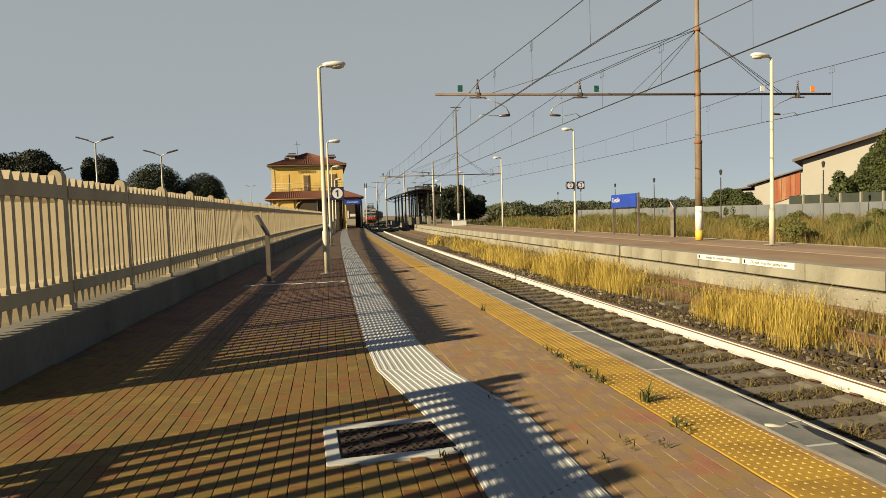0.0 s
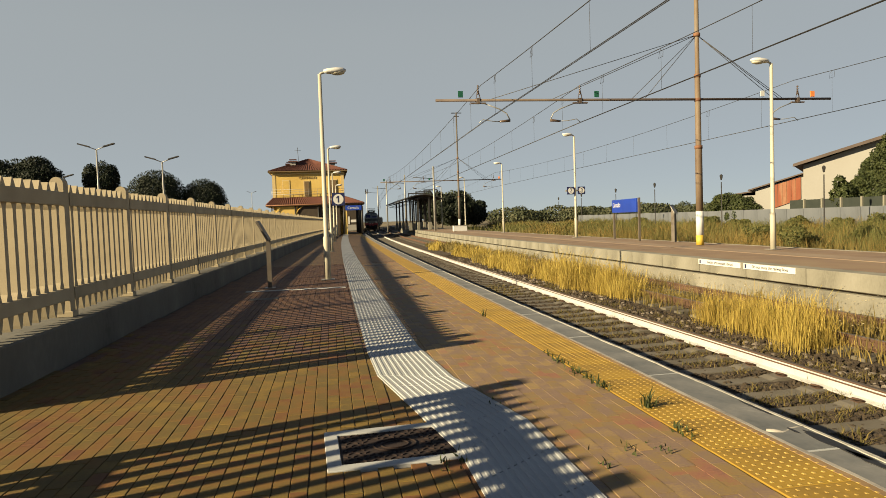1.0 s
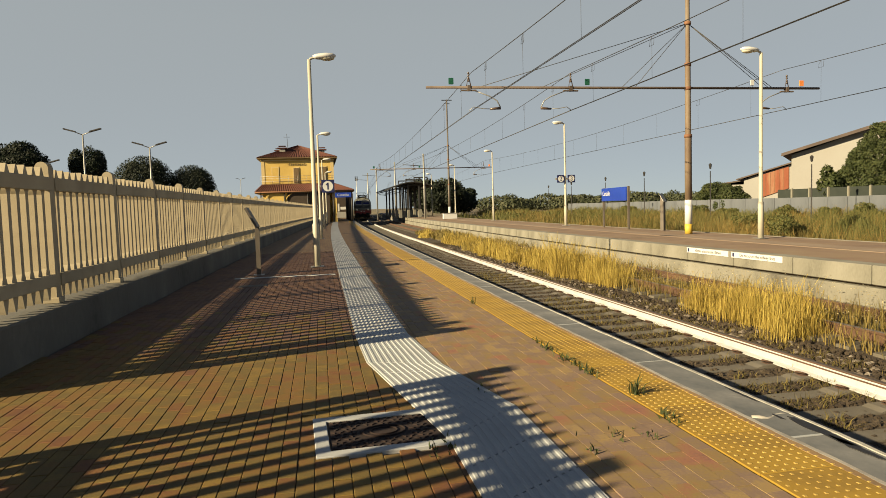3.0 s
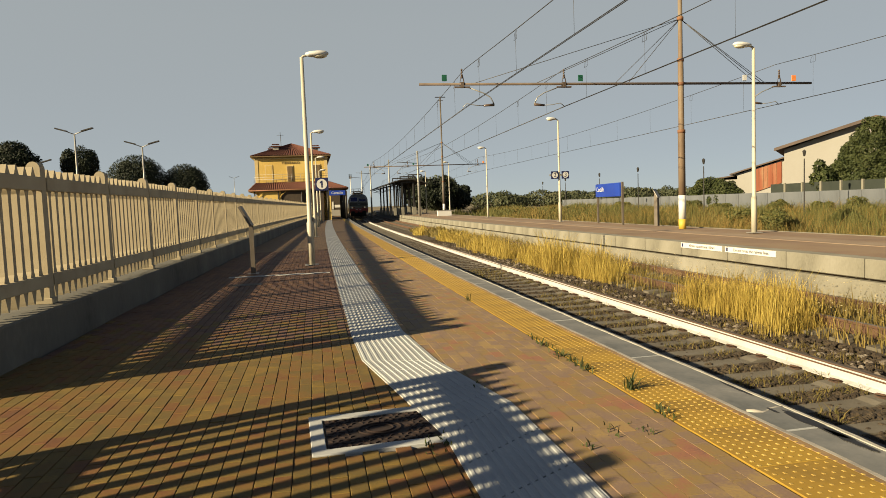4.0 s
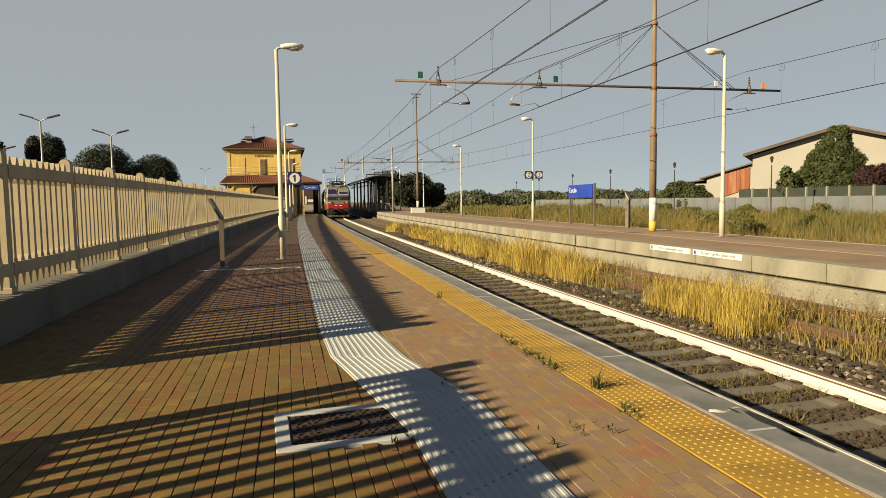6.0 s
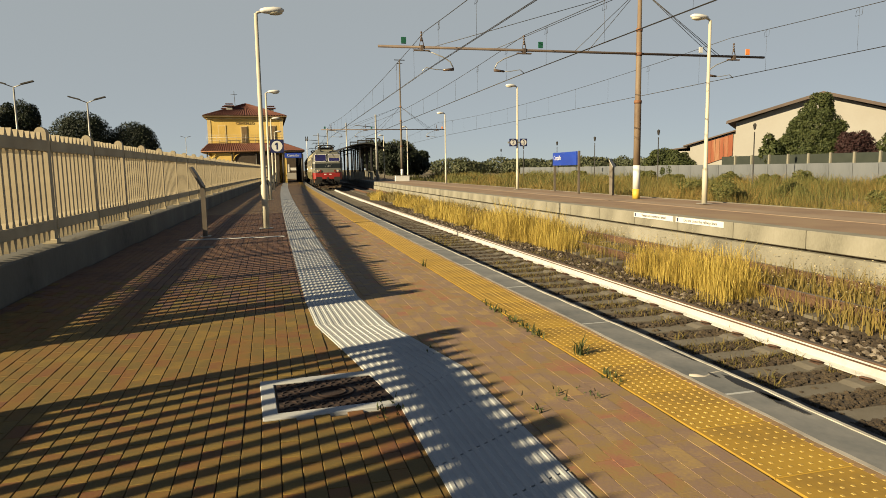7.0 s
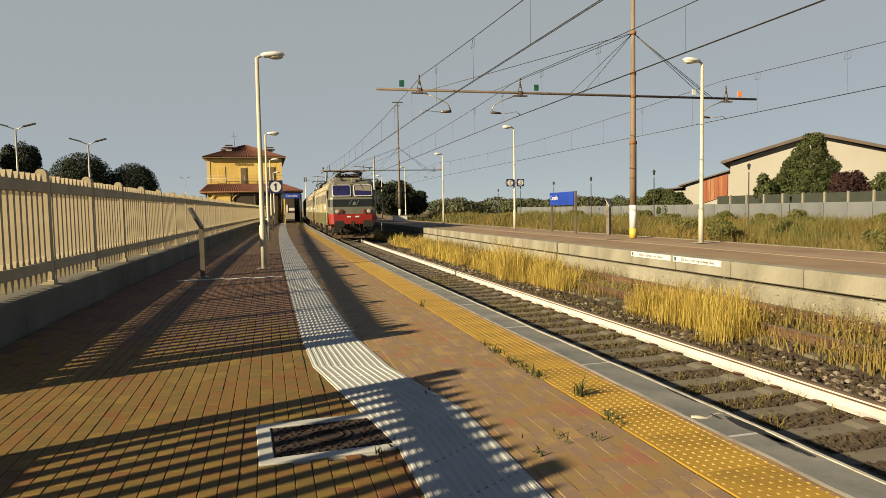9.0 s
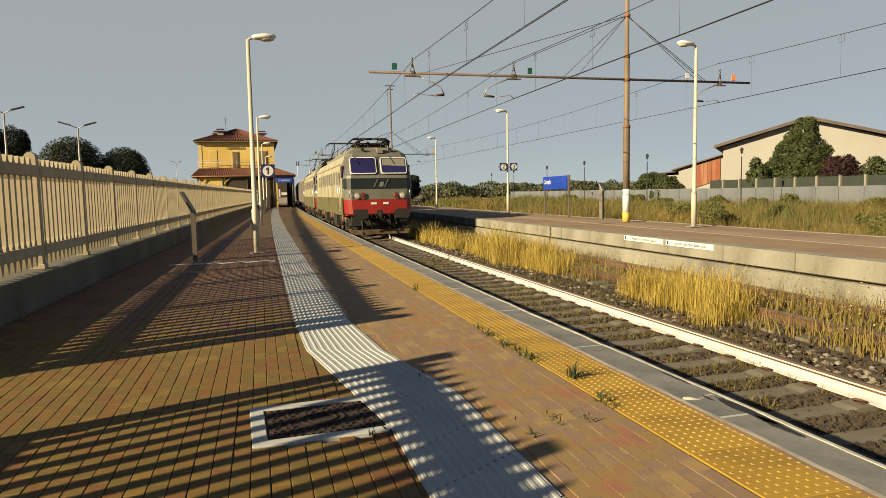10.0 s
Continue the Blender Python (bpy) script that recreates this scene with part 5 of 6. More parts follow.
def joint_weeds():
    """Weeds in the joint between the paving and the warning strip."""
    g = random.Random(41)
    for x, y, k, m in ((2.3, 4.55, 1.0, 34), (2.24, 3.95, 0.5, 22), (2.2, 5.2, 0.6, 26), (2.18, 5.75, 0.6, 28), (2.2, 6.2, 0.5, 24), (2.21, 5.5, 0.45, 20), (2.2, 6.6, 0.35, 16), (2.22, 9.6, 0.8, 12), (1.5, 3.6, 0.3, 10), (1.75, 3.75, 0.3, 10), (1.95, 3.7, 0.3, 10), (0.72, 3.86, 0.3, 14), (0.60, 3.8, 0.3, 12), (1.2, 5.0, 0.25, 8)):
        t = thing("weed", "small green weed in a paving joint", "weed", "weeds in the paving", pose(x, y, 0))
        pts = [(g.gauss(0, 0.025), g.gauss(0, 0.07 if k < 0.9 else 0.04), -0.005, k * g.uniform(0.6, 1.1)) for _ in range(m)]
        ob = blades("leaves", pts, 0.05, 0.16, 0.018, 0.7, LEAF, "", 42)
        ob.parent = t
        for key in ("kind", "category", "label"):
            if key in ob:
                del ob[key]


joint_weeds()
# ---- the train ----
BODY = mat("cream_grey_paint", [(0.089, 0.089, 0.070), (0.108, 0.109, 0.088), (0.117, 0.118, 0.097)], 0.45, scale=0.8, fine=10, bump=0.04, stretch=(1, 1, 0.4))
OLIVE = mat("olive_paint", [(0.066, 0.062, 0.026), (0.097, 0.088, 0.039)], 0.5, scale=1, fine=12, bump=0.04)
BAND = mat("dark_green_paint", [(0.004, 0.007, 0.007), (0.007, 0.011, 0.010)], 0.4, scale=1, bump=0.02)
RED = mat("red_paint", [(0.174, 0.009, 0.006), (0.228, 0.012, 0.009)], 0.45, scale=1.5, bump=0.03)
GRIME = mat("black_grime", [(0.002, 0.002, 0.002), (0.006, 0.005, 0.004), (0.014, 0.011, 0.008)], 0.85, scale=3, fine=20)
CABG = mat("cab_glass", [(0.012, 0.012, 0.05), (0.02, 0.02, 0.075)], 0.08, scale=0.8, bump=0)
CHROME = mat("lamp_rim", [(0.5, 0.5, 0.48), (0.65, 0.65, 0.62)], 0.25, 0.9, scale=3, bump=0)
HEADLIGHT = glow("headlight", (0.36, 0.27, 0.17), 0.12)
TAIL = mat("red_lens", [(0.100, 0.009, 0.009), (0.140, 0.013, 0.011)], 0.2, scale=2, bump=0)
WAGON = mat("grey_wagon", [(0.112, 0.105, 0.091), (0.168, 0.154, 0.133), (0.210, 0.182, 0.140)], 0.7, scale=0.7, fine=9, stretch=(1, 1, 0.3))
ROOFG = mat("roof_grey", [(0.117, 0.112, 0.095), (0.171, 0.162, 0.135)], 0.7, scale=1.2, fine=12)


WHEELC = mat('wheel_steel', [(0.02, 0.014, 0.010), (0.09, 0.06, 0.035), (0.16, 0.11, 0.06)], 0.7, 0.3, scale=3)
# lighter cream than the cab front, with glancing sun put into the colour
SIDE_LIT = mat('sunlit_cream_side', [(0.13, 0.115, 0.07), (0.26, 0.235, 0.155), (0.33, 0.30, 0.20)], 0.5, scale=0.9, fine=8, bump=0.04, stretch=(1, 1, 0.3))
FRONTG = mat('front_grey', [(0.045, 0.045, 0.04), (0.08, 0.08, 0.07)], 0.5, scale=1.5, fine=12)
EMBLEM = mat('emblem_grey', [(0.09, 0.095, 0.09), (0.14, 0.145, 0.14)], 0.5, scale=2, bump=0)


def round_rect(w, h, r, n=4):
    out = []
    for cx, cy, a0 in ((w / 2 - r, h / 2 - r, 0), (-w / 2 + r, h / 2 - r, 90), (-w / 2 + r, -h / 2 + r, 180), (w / 2 - r, -h / 2 + r, 270)):
        out += [(cx + r * math.cos(radians(a0 + 90 * i / n)), cy + r * math.sin(radians(a0 + 90 * i / n))) for i in range(n + 1)]
    return out


def nose(levels):
    """Cab front between heights; each level: z, front y, half width, y where the side begins."""
    s = Shape()
    rings = []
    for z, f, w, b in levels:
        rings.append([(-w, b, z), (-w + 0.02, f + 0.26, z), (-w + 0.09, f + 0.10, z), (-w + 0.26, f + 0.01, z), (0, f - 0.02, z), (w - 0.26, f + 0.01, z), (w - 0.09, f + 0.10, z), (w - 0.02, f + 0.26, z), (w, b, z)])
    n = len(rings[0])
    vs = [p for r in rings for p in r]
    fs = [(j * n + i, j * n + i + 1, (j + 1) * n + i + 1, (j + 1) * n + i) for j in range(len(rings) - 1) for i in range(n - 1)]
    return s.add(vs, fs, False)


def cab(loco, m, lit):
    """One cab end: the front faces -y in its own space, then m places it."""
    def put(name, shape, material, label="", parent=None, pre=None):
        ob = part(name, shape, material, parent or loco, label)
        ob.matrix_basis = (m if parent is None else Matrix()) @ (pre or Matrix())
        return ob

    B = 0.9
    put("front_skirt", nose([(0.98, 0.06, 1.36, B), (1.04, 0.0, 1.42, B), (1.66, 0.0, 1.46, B)]), RED, "red buffer beam front")
    put("front_lower", nose([(1.66, 0.0, 1.46, B), (2.1, 0.0, 1.47, B)]), BODY)
    put("front_band", nose([(2.1, -0.006, 1.476, B), (2.56, 0.02, 1.476, B)]), BAND, "dark green band")
    put("front_upper", nose([(2.56, 0.02, 1.47, B), (2.68, 0.05, 1.46, B)]), BODY)
    put("window_band", nose([(2.68, 0.05, 1.462, B), (3.5, 0.45, 1.352, 1.2)]), FRONTG, "dark grey band round the cab windows")
    put("front_brow", nose([(3.5, 0.45, 1.35, 1.2), (3.64, 0.52, 1.29, 1.3), (3.82, 0.85, 1.08, 1.5), (3.95, 1.4, 0.8, 1.7)]), BODY, "pale grey cab front")
    tilt = -math.degrees(math.atan2(0.36, 0.74))
    for e in (-1, 1):
        pre = pose(e * 0.66, 0.215, 3.09, tilt, 0, 0)
        fr = put("windscreen", Shape().prism(round_rect(1.14, 0.80, 0.11), "y", -0.05, 0.03), WHITE, "pale rounded window frame", None, pre)
        part("pane", Shape().prism(round_rect(1.06, 0.72, 0.08), "y", -0.058, -0.051), CABG, fr, "dark blue cab glass")
        if e > 0:
            part("blind", Shape().prism([(-0.48, 0.0), (0.5, -0.05), (0.5, 0.32), (-0.48, 0.32)], "y", -0.064, -0.059), ROOFG, fr, "half-drawn grey sun blind")
        part("wiper", Shape().tube([(e * 0.1 - 0.3, -0.075, 0.5), (e * 0.1 - 0.05, -0.08, 0.05)], 0.014, 5), DARK, fr)
        for x, mat_, nm, r in ((0.98, HEADLIGHT if lit else CHROME, "headlight", 0.115), (0.72, TAIL, "tail_lamp", 0.115)):
            rim = put("lamp_rim", Shape().tube([(e * x, 0.08, 1.82), (e * x, -0.06, 1.82)], [r + 0.03, r + 0.02], 14), WHEELC if nm == "tail_lamp" else CHROME, "round lamp housing")
            part(nm, Shape().tube([(e * x, -0.05, 1.82), (e * x, -0.075, 1.82)], [r * 0.9, r * 0.7], 14), mat_, rim)
        buf = put("buffer", Shape().tube([(e * 0.88, 0.1, 1.05), (e * 0.88, -0.2, 1.05), (e * 0.88, -0.21, 1.05), (e * 0.88, -0.45, 1.05)], [0.15, 0.13, 0.09, 0.09], 12), GRIME, "black buffer")
        part("buffer_plate", Shape().prism([(e * 0.88 + p[0], 1.05 + p[1]) for p in round_rect(0.62, 0.4, 0.1)], "y", -0.5, -0.45), GRIME, buf)
        put("hand_rail", Shape().tube([(e * 1.3, -0.02, 1.75), (e * 1.3, -0.07, 1.8), (e * 1.3, -0.07, 2.0), (e * 1.3, -0.02, 2.05)], 0.014, 6), CHROME)
        put("hose", Shape().tube([(e * 0.38, 0.0, 1.0), (e * 0.4, -0.16, 0.9), (e * 0.42, -0.2, 0.55), (e * 0.36, -0.12, 0.4)], 0.03, 6), GRIME, "black brake hose")
        put("step", Shape().box(e * 1.15 - 0.2, e * 1.15 + 0.2, -0.02, 0.25, 0.42, 0.46), GRIME, "worn metal step")
        put("sand_pipe", Shape().tube([(e * 0.75, 0.3, 0.8), (e * 0.75, 0.1, 0.4), (e * 0.74, 0.0, 0.14)], 0.04, 6), GRIME)
        put("marker_bar", Shape().box(e * 0.26 - 0.12, e * 0.26 + 0.12, -0.03, -0.02, 1.44, 1.53), WHITE, "small pale number bar")
        put("roof_horn", Shape().tube([(e * 0.6, 0.8, 3.78), (e * 0.6, 0.55, 3.82)], [0.04, 0.08], 8), GRIME)
    put("hook", Shape().tube([(0, 0.1, 1.05), (0, -0.25, 1.05), (0, -0.32, 0.98), (0, -0.26, 0.9)], 0.045, 6).box(-0.12, 0.12, -0.02, 0.02, 0.92, 1.2), GRIME, "coupling hook")
    put("front_gear", Shape().box(-1.2, 1.2, 0.25, 0.5, 0.5, 1.0, 0.02).box(-0.45, 0.45, 0.1, 0.3, 0.55, 0.9, 0.02), GRIME, "black grimy gear under the buffer beam")
    for x in (-0.55, -0.2, 0.15, 0.6):
        put("cable", Shape().tube([(x, 0.02, 1.1), (x + 0.05, -0.1, 0.8), (x - 0.04, -0.06, 0.5)], 0.022, 6), GRIME)
    put("plough", Shape().prism([(-1.25, 0.16), (1.25, 0.16), (1.3, 0.36), (-1.3, 0.36)], "y", 0.02, 0.1), WHEELC, "dark rail guard")
    put("upper_lamp", Shape().box(0.02, 0.26, 0.45, 0.8, 3.62, 3.88, 0.03), ROOFG, "pale top lamp housing")
    # slanted emblem on the band
    put("emblem", Shape().prism([(-0.02, 2.2), (0.16, 2.2), (0.2, 2.4), (0.04, 2.4)], "y", -0.04, -0.029), EMBLEM, "pale emblem block")
    for x in (-0.16, 0.3):
        put("emblem", Shape().prism([(x - 0.1, 2.18), (x - 0.065, 2.18), (x + 0.1, 2.5), (x + 0.065, 2.5)], "y", -0.04, -0.028), EMBLEM, "pale slanted emblem stroke")


def pantograph(loco, y, up):
    p = part("pantograph", Shape().box(-0.75, 0.75, y - 0.8, y - 0.72, 3.98, 4.04).box(-0.75, 0.75, y + 0.72, y + 0.8, 3.98, 4.04).box(-0.78, -0.7, y - 0.8, y + 0.8, 3.98, 4.04).box(0.7, 0.78, y - 0.8, y + 0.8, 3.98, 4.04), GRIME, loco, "black current collector")
    p.matrix_basis = pose(0, 0, 0.15)
    top = 5.0 if up else 4.28
    for e in (-1, 1):
        if up:
            part("collector_arm", Shape().tube([(e * 0.6, y - 0.7, 4.05), (e * 0.5, y + 0.9, 4.55), (e * 0.4, y, top)], 0.03, 6).tube([(e * 0.6, y + 0.7, 4.05), (e * 0.5, y - 0.9, 4.55), (e * 0.4, y, top)], 0.03, 6), GRIME, p)
        else:
            part("insulator_hood", Shape().tube([(e * 0.8, y - 0.75, 4.0), (e * 0.62, y - 0.8, 4.13), (e * 0.3, y - 0.82, 4.2), (0, y - 0.82, 4.22)], 0.05, 6), GRIME, p, "dark arched frame")
            part("collector_arm", Shape().tube([(e * 0.6, y - 0.7, 4.05), (e * 0.52, y + 1.1, 4.14), (e * 0.42, y, top - 0.04)], 0.05, 6).tube([(e * 0.6, y + 0.7, 4.05), (e * 0.52, y - 1.1, 4.14), (e * 0.42, y, top - 0.04)], 0.035, 6), GRIME, p)
        part("collector_strip", Shape().tube([(-0.95, y + e * 0.17, top - 0.16), (-0.75, y + e * 0.17, top), (0.75, y + e * 0.17, top), (0.95, y + e * 0.17, top - 0.16)], 0.04, 6), GRIME, p)
    for x in (-0.65, 0.65):
        for d in (-0.7, 0.7):
            part("insulator", Shape().tube([(x, y + d, 3.72), (x, y + d, 3.8), (x, y + d, 3.82), (x, y + d, 3.98)], [0.06, 0.1, 0.06, 0.08], 8), GLAZE, p)


def locomotive(label, lit):
    L = 17.7
    loco = thing("locomotive", label, "train", "vehicles of the train")
    half = [(1.46, 0.95), (1.5, 1.05), (1.5, 2.95), (1.44, 3.3), (1.28, 3.6), (0.85, 3.84), (0, 3.93)]
    prof = half + [(-x, z) for x, z in half[-2::-1]]
    part("body", Shape().prism(prof, "y", 0.95, L - 0.95), SIDE_LIT, loco, "cream body sides, brightened for glancing sun")
    for e in (-1, 1):
        part("lower_band", Shape().box(e * 1.503 - 0.006, e * 1.503 + 0.006, 0.9, L - 0.9, 0.98, 1.75), OLIVE, loco, "olive green lower side panel")
        for i in range(9):
            y = 3.0 + i * 1.32
            w = part("side_window", Shape().box(e * 1.503 - 0.012, e * 1.503 + 0.012, y - 0.36, y + 0.36, 2.35, 2.95, 0.004), ROOFG, loco, "grey louvred side opening")
            for k in range(5):
                part("louvre", Shape().box(e * 1.518 - 0.012, e * 1.518 + 0.012, y - 0.33, y + 0.33, 2.4 + k * 0.11, 2.46 + k * 0.11), BODY, w)
        for i in range(14):
            y = 2.3 + i * 1.0
            part("side_rib", Shape().box(e * 1.505 - 0.01, e * 1.505 + 0.012, y - 0.02, y + 0.02, 1.76, 2.98), SIDE_LIT, loco)
        for y in (1.75, L - 1.75):
            d = part("cab_door", Shape().box(e * 1.503 - 0.015, e * 1.503 + 0.015, y - 0.33, y + 0.33, 1.15, 3.0, 0.004), SIDE_LIT, loco, "cab door")
            part("door_pane", Shape().box(e * 1.52 - 0.006, e * 1.52 + 0.006, y - 0.22, y + 0.22, 2.3, 2.85), CABG, d)
            part("hand_rail", Shape().tube([(e * 1.56, y - 0.42, 1.2), (e * 1.57, y - 0.42, 2.6)], 0.016, 6), CHROME, d)
            part("hand_rail", Shape().tube([(e * 1.56, y + 0.42, 1.2), (e * 1.57, y + 0.42, 2.6)], 0.016, 6), CHROME, d)
        for y in (1.05, L - 1.05):
            part("cab_side_window", Shape().box(e * 1.49 - 0.012, e * 1.49 + 0.012, y - 0.28, y + 0.28, 2.6, 3.15, 0.004), CABG, loco)
        part("gutter", Shape().box(e * 1.45 - 0.03, e * 1.45 + 0.03, 1.2, L - 1.2, 3.2, 3.25), ROOFG, loco)
    cab(loco, Matrix(), lit)
    cab(loco, pose(0, L, 0, 0, 0, 180), False)
    part("roof_deck", Shape().box(-0.85, 0.85, 2.0, L - 2.0, 3.84, 3.98, 0.02), ROOFG, loco, "grey roof deck")
    for y, w in ((4.6, 0.5), (6.4, 0.7), (8.8, 0.75), (11.0, 0.7), (13.0, 0.5)):
        part("roof_box", Shape().box(-w, w, y - 0.6, y + 0.6, 3.96, 4.18, 0.04), GRIME if w < 0.6 else ROOFG, loco, "roof equipment box")
    for i in range(9):
        part("roof_gear", Shape().tube([(-0.8 + 0.2 * i, 1.75 + 0.1 * (i % 3), 3.85), (-0.72 + 0.19 * i, 1.8 + 0.1 * (i % 3), 4.12 + 0.07 * (i % 2)), (-0.7 + 0.18 * i, 2.6, 4.2)], 0.045, 6), GRIME, loco, "dark roof conductor")
    part("roof_box", Shape().box(-0.7, 0.7, 1.9, 3.6, 3.94, 4.12, 0.05), GRIME, loco, "dark roof equipment box")
    for x in (-0.5, 0.1):
        part("bus_bar", Shape().tube([(x, 3.2, 4.24), (x, 8, 4.28), (x, L - 3.2, 4.24)], 0.025, 6), GRIME, loco)
    pantograph(loco, 2.6, False)
    pantograph(loco, L - 2.8, True)
    under = Shape().box(-1.2, 1.2, 1.1, L - 1.1, 0.62, 1.0)
    for y in (5.9, 11.8):
        under.box(-1.35, 1.35, y - 0.8, y + 0.8, 0.35, 0.95)
    part("underframe", under, GRIME, loco, "black grimy underframe")
    wheels = []
    for c in (2.9, 8.85, 14.8):
        for e in (-1, 1):
            bog = part("bogie_side", Shape().prism([(c - 2.1, 0.55), (c - 1.9, 0.8), (c + 1.9, 0.8), (c + 2.1, 0.55), (c + 1.6, 0.4), (c + 0.7, 0.62), (c - 0.7, 0.62), (c - 1.6, 0.4)], "x", e * 1.12 - 0.06, e * 1.12 + 0.06), GRIME, loco, "black bogie frame")
            for d in (-1.1, 1.1):
                part("axle_box", Shape().box(e * 1.2 - 0.06, e * 1.2 + 0.06, c + d - 0.17, c + d + 0.17, 0.45, 0.78, 0.02), GRIME, bog)
                part("spring", Shape().tube([(e * 1.18, c + d * 0.6, 0.6), (e * 1.18, c + d * 0.6, 0.95)], 0.09, 8), RUST, bog)
        for d in (-1.1, 1.1):
            s = Shape()
            for e in (-1, 1):
                s.tube([(e * 0.66, 0, 0), (e * 0.70, 0, 0)], 0.645, 24)
                s.tube([(e * 0.70, 0, 0), (e * 0.83, 0, 0)], [0.615, 0.605], 24)
                for k in range(6):
                    a = k * math.pi / 3
                    s.box(e * 0.835 - 0.01, e * 0.835 + 0.01, 0.3 * math.cos(a) - 0.05, 0.3 * math.cos(a) + 0.05, 0.3 * math.sin(a) - 0.05, 0.3 * math.sin(a) + 0.05)
            s.tube([(-0.7, 0, 0), (0.7, 0, 0)], 0.09, 10)
            w = part("wheelset", s, WHEELC, loco, "brown steel wheelset")
            w.matrix_basis = pose(0, c + d, 0.61)
            wheels.append((w, c + d))
    return loco, wheels


def wagon():
    L = 15.4
    w = thing("wagon", "grey covered freight wagon in the train", "wagon", "vehicles of the train")
    arc = [(1.45 * math.cos(math.pi * i / 8), 3.3 + 0.7 * math.sin(math.pi * i / 8)) for i in range(9)]
    part("body", Shape().prism([(1.45, 1.15)] + arc + [(-1.45, 1.15)], "y", 0.6, L - 0.6), WAGON, w, "weathered grey wagon body")
    for i in range(12):
        y = 0.9 + i * (L - 1.8) / 11
        for e in (-1, 1):
            part("rib", Shape().box(e * 1.47 - 0.03, e * 1.47 + 0.03, y - 0.05, y + 0.05, 1.15, 3.3), WAGON, w)
    part("underframe", Shape().box(-1.2, 1.2, 0.5, L - 0.5, 0.85, 1.15), GRIME, w)
    for c in (2.6, L - 2.6):
        for e in (-1, 1):
            part("bogie_side", Shape().prism([(c - 1.4, 0.5), (c - 1.2, 0.75), (c + 1.2, 0.75), (c + 1.4, 0.5), (c, 0.35)], "x", e * 1.05 - 0.05, e * 1.05 + 0.05), GRIME, w)
        for d in (-0.9, 0.9):
            part("wheelset", Shape().tube([(-0.8, 0, 0), (0.8, 0, 0)], 0.08, 8).tube([(-0.8, 0, 0), (-0.68, 0, 0)], 0.46, 18).tube([(0.68, 0, 0), (0.8, 0, 0)], 0.46, 18), RUST, w).matrix_basis = pose(0, c + d, 0.46)
    for y, e in ((0.0, -1), (L, 1)):
        for x in (-0.88, 0.88):
            part("buffer", Shape().tube([(x, y - e * 0.6, 1.05), (x, y - e * 0.05, 1.05)], [0.1, 0.17], 10), GRIME, w)
    return w


loco_a, wheels_a = locomotive("cream-grey electric locomotive with a red buffer beam and green band", True)
loco_b, wheels_b = locomotive("second cream-grey electric locomotive coupled behind the first", False)
wagon_a = wagon()
TRAIN = [(loco_a, 0.0), (loco_b, 18.7)] + [(wagon_a if i == 0 else copy_thing(wagon_a, Matrix()), 37.2 + 16.2 * i) for i in range(6)]


def train_front(t):
    return 28.0 + 12.8 * (10.0 - t)


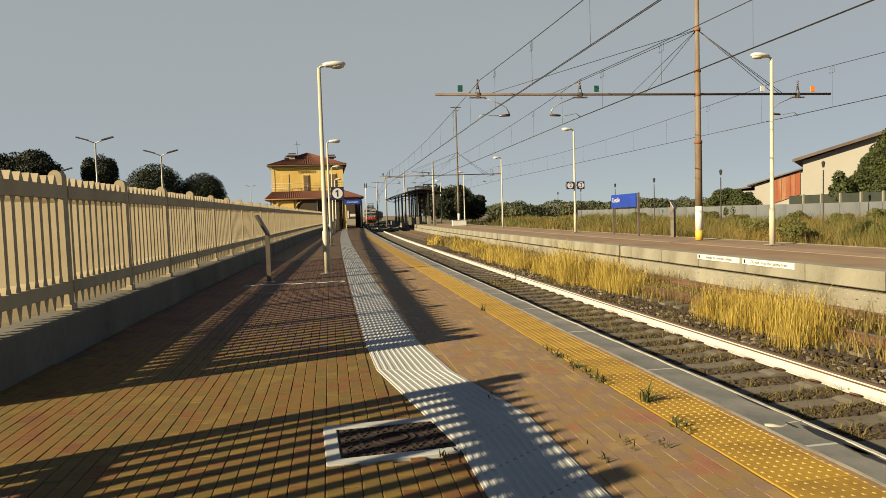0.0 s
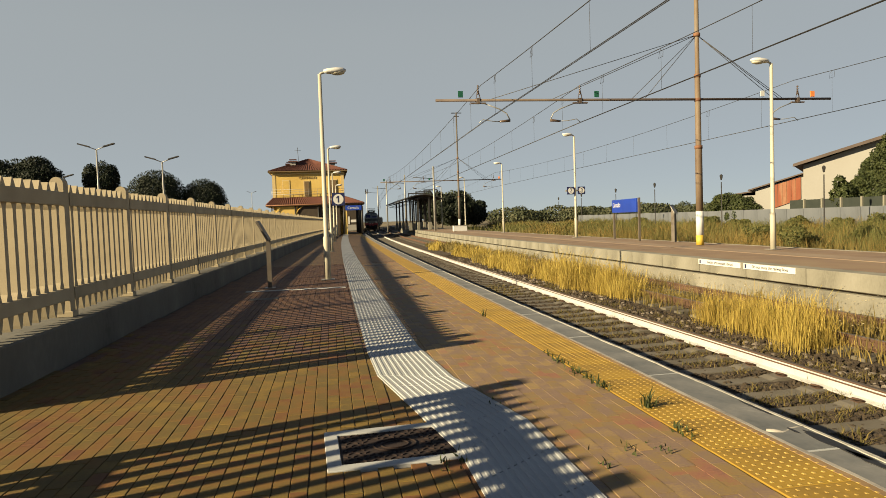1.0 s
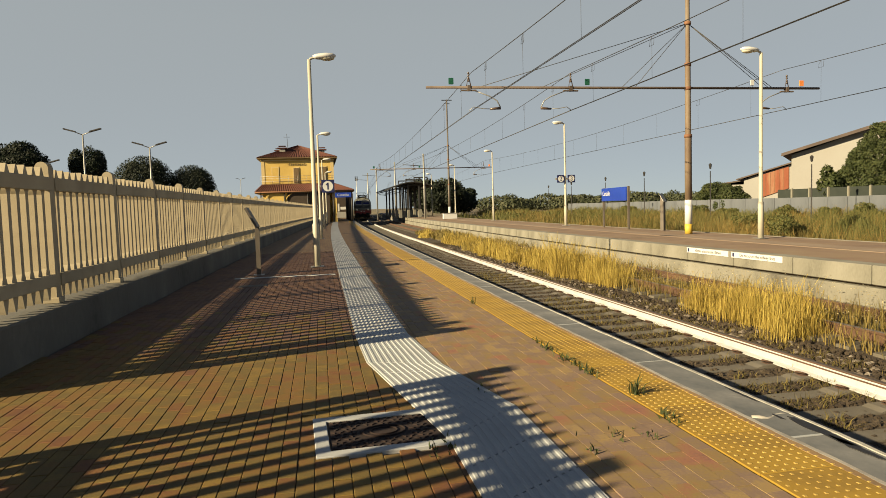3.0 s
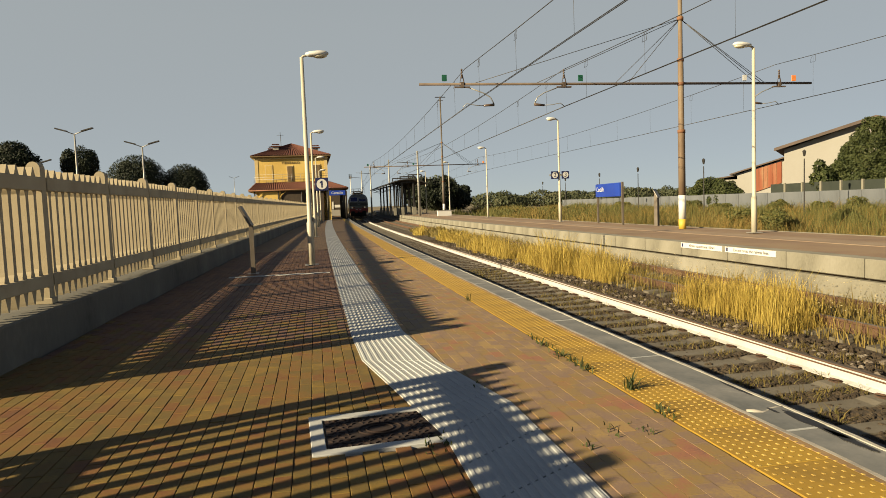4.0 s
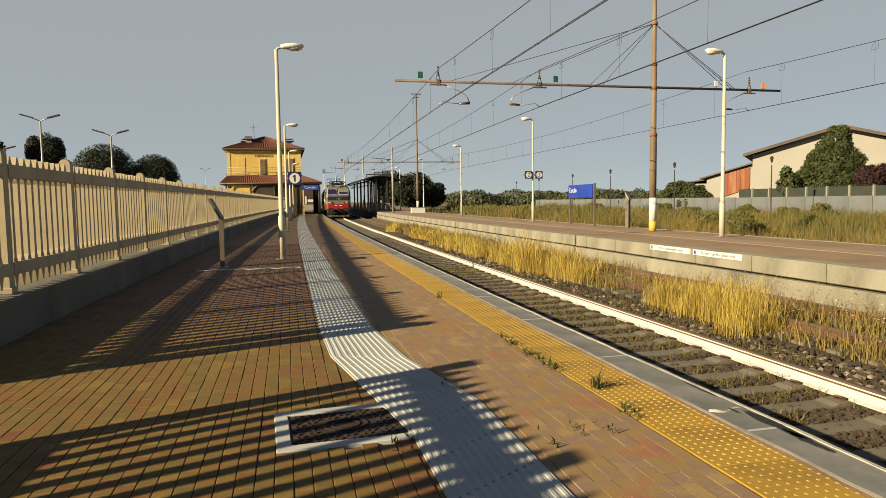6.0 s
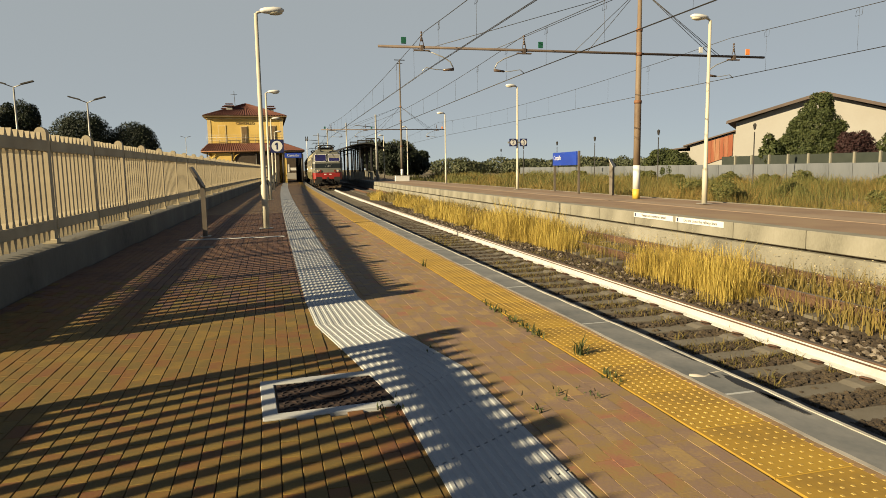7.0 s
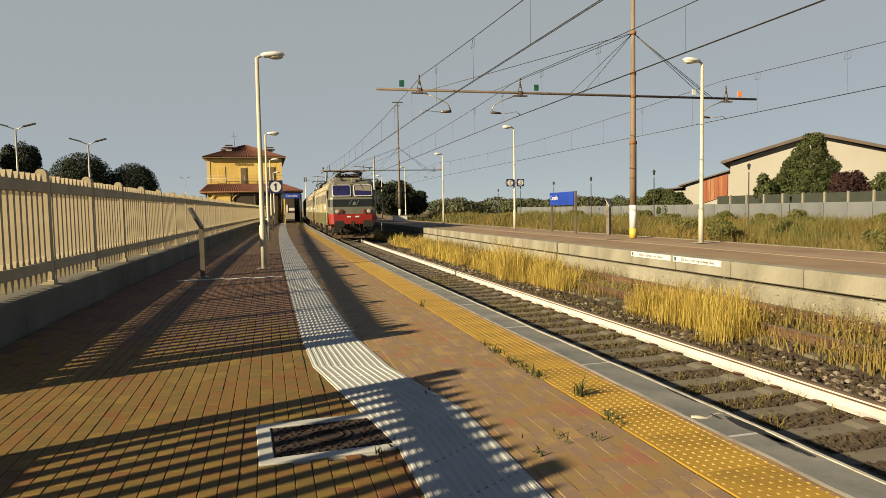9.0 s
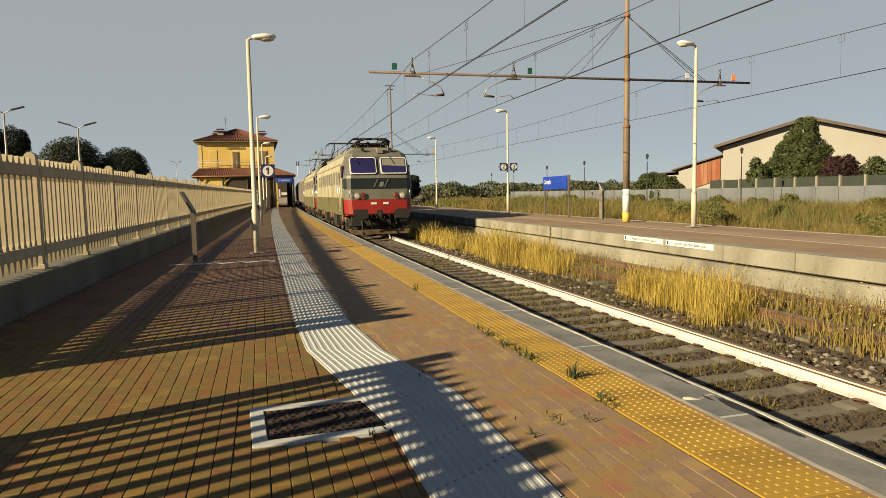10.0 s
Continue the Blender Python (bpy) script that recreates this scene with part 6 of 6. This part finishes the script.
# ---- paving ----
def paving():
    """Small pavers in running bond; the nearest are single parts, the rest one mesh."""
    bed = bpy.data.objects["platform_near"]
    rng = random.Random(77)
    W, L, T = 0.1, 0.2, -0.03

    def brick(cx, cy, w, l, gap=0.0021, b=0.003):
        w, l = w / 2 - gap, l / 2 - 0.0009
        ring = lambda k, z: [(cx - w + k, cy - l + k, z), (cx + w - k, cy - l + k, z), (cx + w - k, cy + l - k, z), (cx - w + k, cy + l - k, z)]
        vs = ring(0, T) + ring(0, -b) + ring(b, 0)
        return vs, [(8, 9, 10, 11)] + [(i, (i + 1) % 4, 4 + (i + 1) % 4, 4 + i) for i in range(4)] + [(4 + i, 4 + (i + 1) % 4, 8 + (i + 1) % 4, 8 + i) for i in range(4)]

    along = Shape().add(*brick(0, 0, W, L)).data("paver", PAVER)
    rest, rest_r, old = Shape(), Shape(), Shape()
    count = 0
    left_edge = lambda y: 0.33 if y > 7.45 else 0.37 if y > 6.2 else 0.37 + (6.2 - y) / 2.25 * 0.36 if y > 3.95 else 0.73
    right_edge = lambda y: 0.945 if y > 7.45 else 0.945 + (7.45 - y) / 1.55 * 0.115 if y > 5.9 else 1.06 + (5.9 - y) / 1.4 * 0.275 if y > 4.5 else 1.34
    for i in range(-36, 24):
        for j in range(8, 118):
            x = i * W + 0.05
            y = j * L + (0.1 if i % 2 else 0)
            if x < fence_x(y) + 0.26:
                continue
            left = x - W / 2 < left_edge(y) - 0.004
            right = x + W / 2 > right_edge(y) + 0.004 and x + W / 2 < 2.225
            if not (left or right) or (-0.01 < x < 0.71 and 3.9 < y < 4.57):
                continue
            z = rng.uniform(-0.0025, 0.0015)
            under = (left and x + W / 2 > left_edge(y)) or (right and x - W / 2 < right_edge(y)) or (-0.18 < x < 0.87 and 3.74 < y < 4.73)
            z = -0.006 if under else z
            if left and not under and -1.3 < x < 0.4 and 2.7 < y < 4.9 and count < 298:
                count += 1
                part("paver", along, PAVER, bed).matrix_basis = pose(bend(x, y), y, z, rng.uniform(-0.4, 0.4), rng.uniform(-0.5, 0.5), 0)
            else:
                vs, fs = brick(bend(x, y), y, W, L, *((0.0021, 0.003) if left else (0.0007, 0.0009)))
                ((old if y + rng.uniform(-1.6, 1.6) > 8.6 else rest) if left else rest_r).add([(p[0], p[1], p[2] + z) for p in vs], fs)
    tagged(part("paver_field", rest, PAVER, bed, "worn red and ochre paving bricks", False), kind="stuff")
    tagged(part("paver_field", old, PAVER_OLD, bed, "older maroon paving bricks", False), kind="stuff")
    tagged(part("paver_field", rest_r, PAVER_R, bed, "worn pink and sand-coloured paving bricks", False), kind="stuff")
    # farther on, where bricks can no longer be told apart
    far = steps(23.7, 84, 3)
    part("far_paving", Shape().sweep([(-3.0, -0.02), (0.33, -0.001), (0.33, -0.03), (-3.0, -0.03)][:2] + [(0.33, -0.03), (-3.0, -0.03)], far, line=lambda x, y: max(bend(x, y), fence_x(y))), PAVEFAR, bed)
    back = steps(-25, 1.5, 3)
    part("far_paving", Shape().sweep([(-3.1, -0.03), (-3.1, -0.001), (0.73, -0.001), (0.73, -0.03)], back), PAVEFAR, bed)
    part("far_paving", Shape().sweep([(1.34, -0.03), (1.34, -0.001), (2.22, -0.001), (2.22, -0.03)], back), PAVEFAR, bed)
    part("far_paving", Shape().sweep([(0.94, -0.03), (0.94, -0.001), (2.22, -0.001), (2.22, -0.03)], steps(23.7, END, 3)), PAVEFAR, bed)


def brick_pattern():
    m = mat("distant_paver", [(0.28, 0.17, 0.12), (0.42, 0.26, 0.16)], 0.8, scale=1, fine=40)
    t, L = m.node_tree, m.node_tree.links.new
    br = t.nodes.new("ShaderNodeTexBrick")
    br.inputs["Scale"].default_value = 1.0
    br.inputs["Brick Width"].default_value, br.inputs["Row Height"].default_value, br.inputs["Mortar Size"].default_value = 0.2, 0.1, 0.004
    br.inputs["Color1"].default_value, br.inputs["Color2"].default_value, br.inputs["Mortar"].default_value = (0.19, 0.125, 0.06, 1), (0.13, 0.07, 0.04, 1), (0.06, 0.05, 0.04, 1)
    mp = t.nodes.new("ShaderNodeMapping")
    mp.inputs["Rotation"].default_value = (0, 0, math.pi / 2)
    co = t.nodes.new("ShaderNodeTexCoord")
    L(co.outputs["Object"], mp.inputs[0]), L(mp.outputs[0], br.inputs["Vector"])
    L(br.outputs["Color"], t.nodes["Principled BSDF"].inputs["Base Color"])
    return m


PAVEFAR = brick_pattern()
paving()


# ---- movement ----
def motions():
    for ob, back in TRAIN:
        rows = []
        for i in range(21):
            t = i * 0.5
            y = train_front(t) + back
            m = y + 8.8
            rows.append((t, pose(bend(LINE1 + 0.1, m) - SHIFT * m * 8.8, y, RAIL + 0.003, 0, 0, -math.degrees(SHIFT * m))))
        walk(ob, rows)
    turn = math.degrees(12.8 / 0.61)
    for w, y in wheels_a:
        walk(w, [(i / 30, pose(0, y, 0.61, turn * i / 30, 0, 0)) for i in range(301)])


motions()
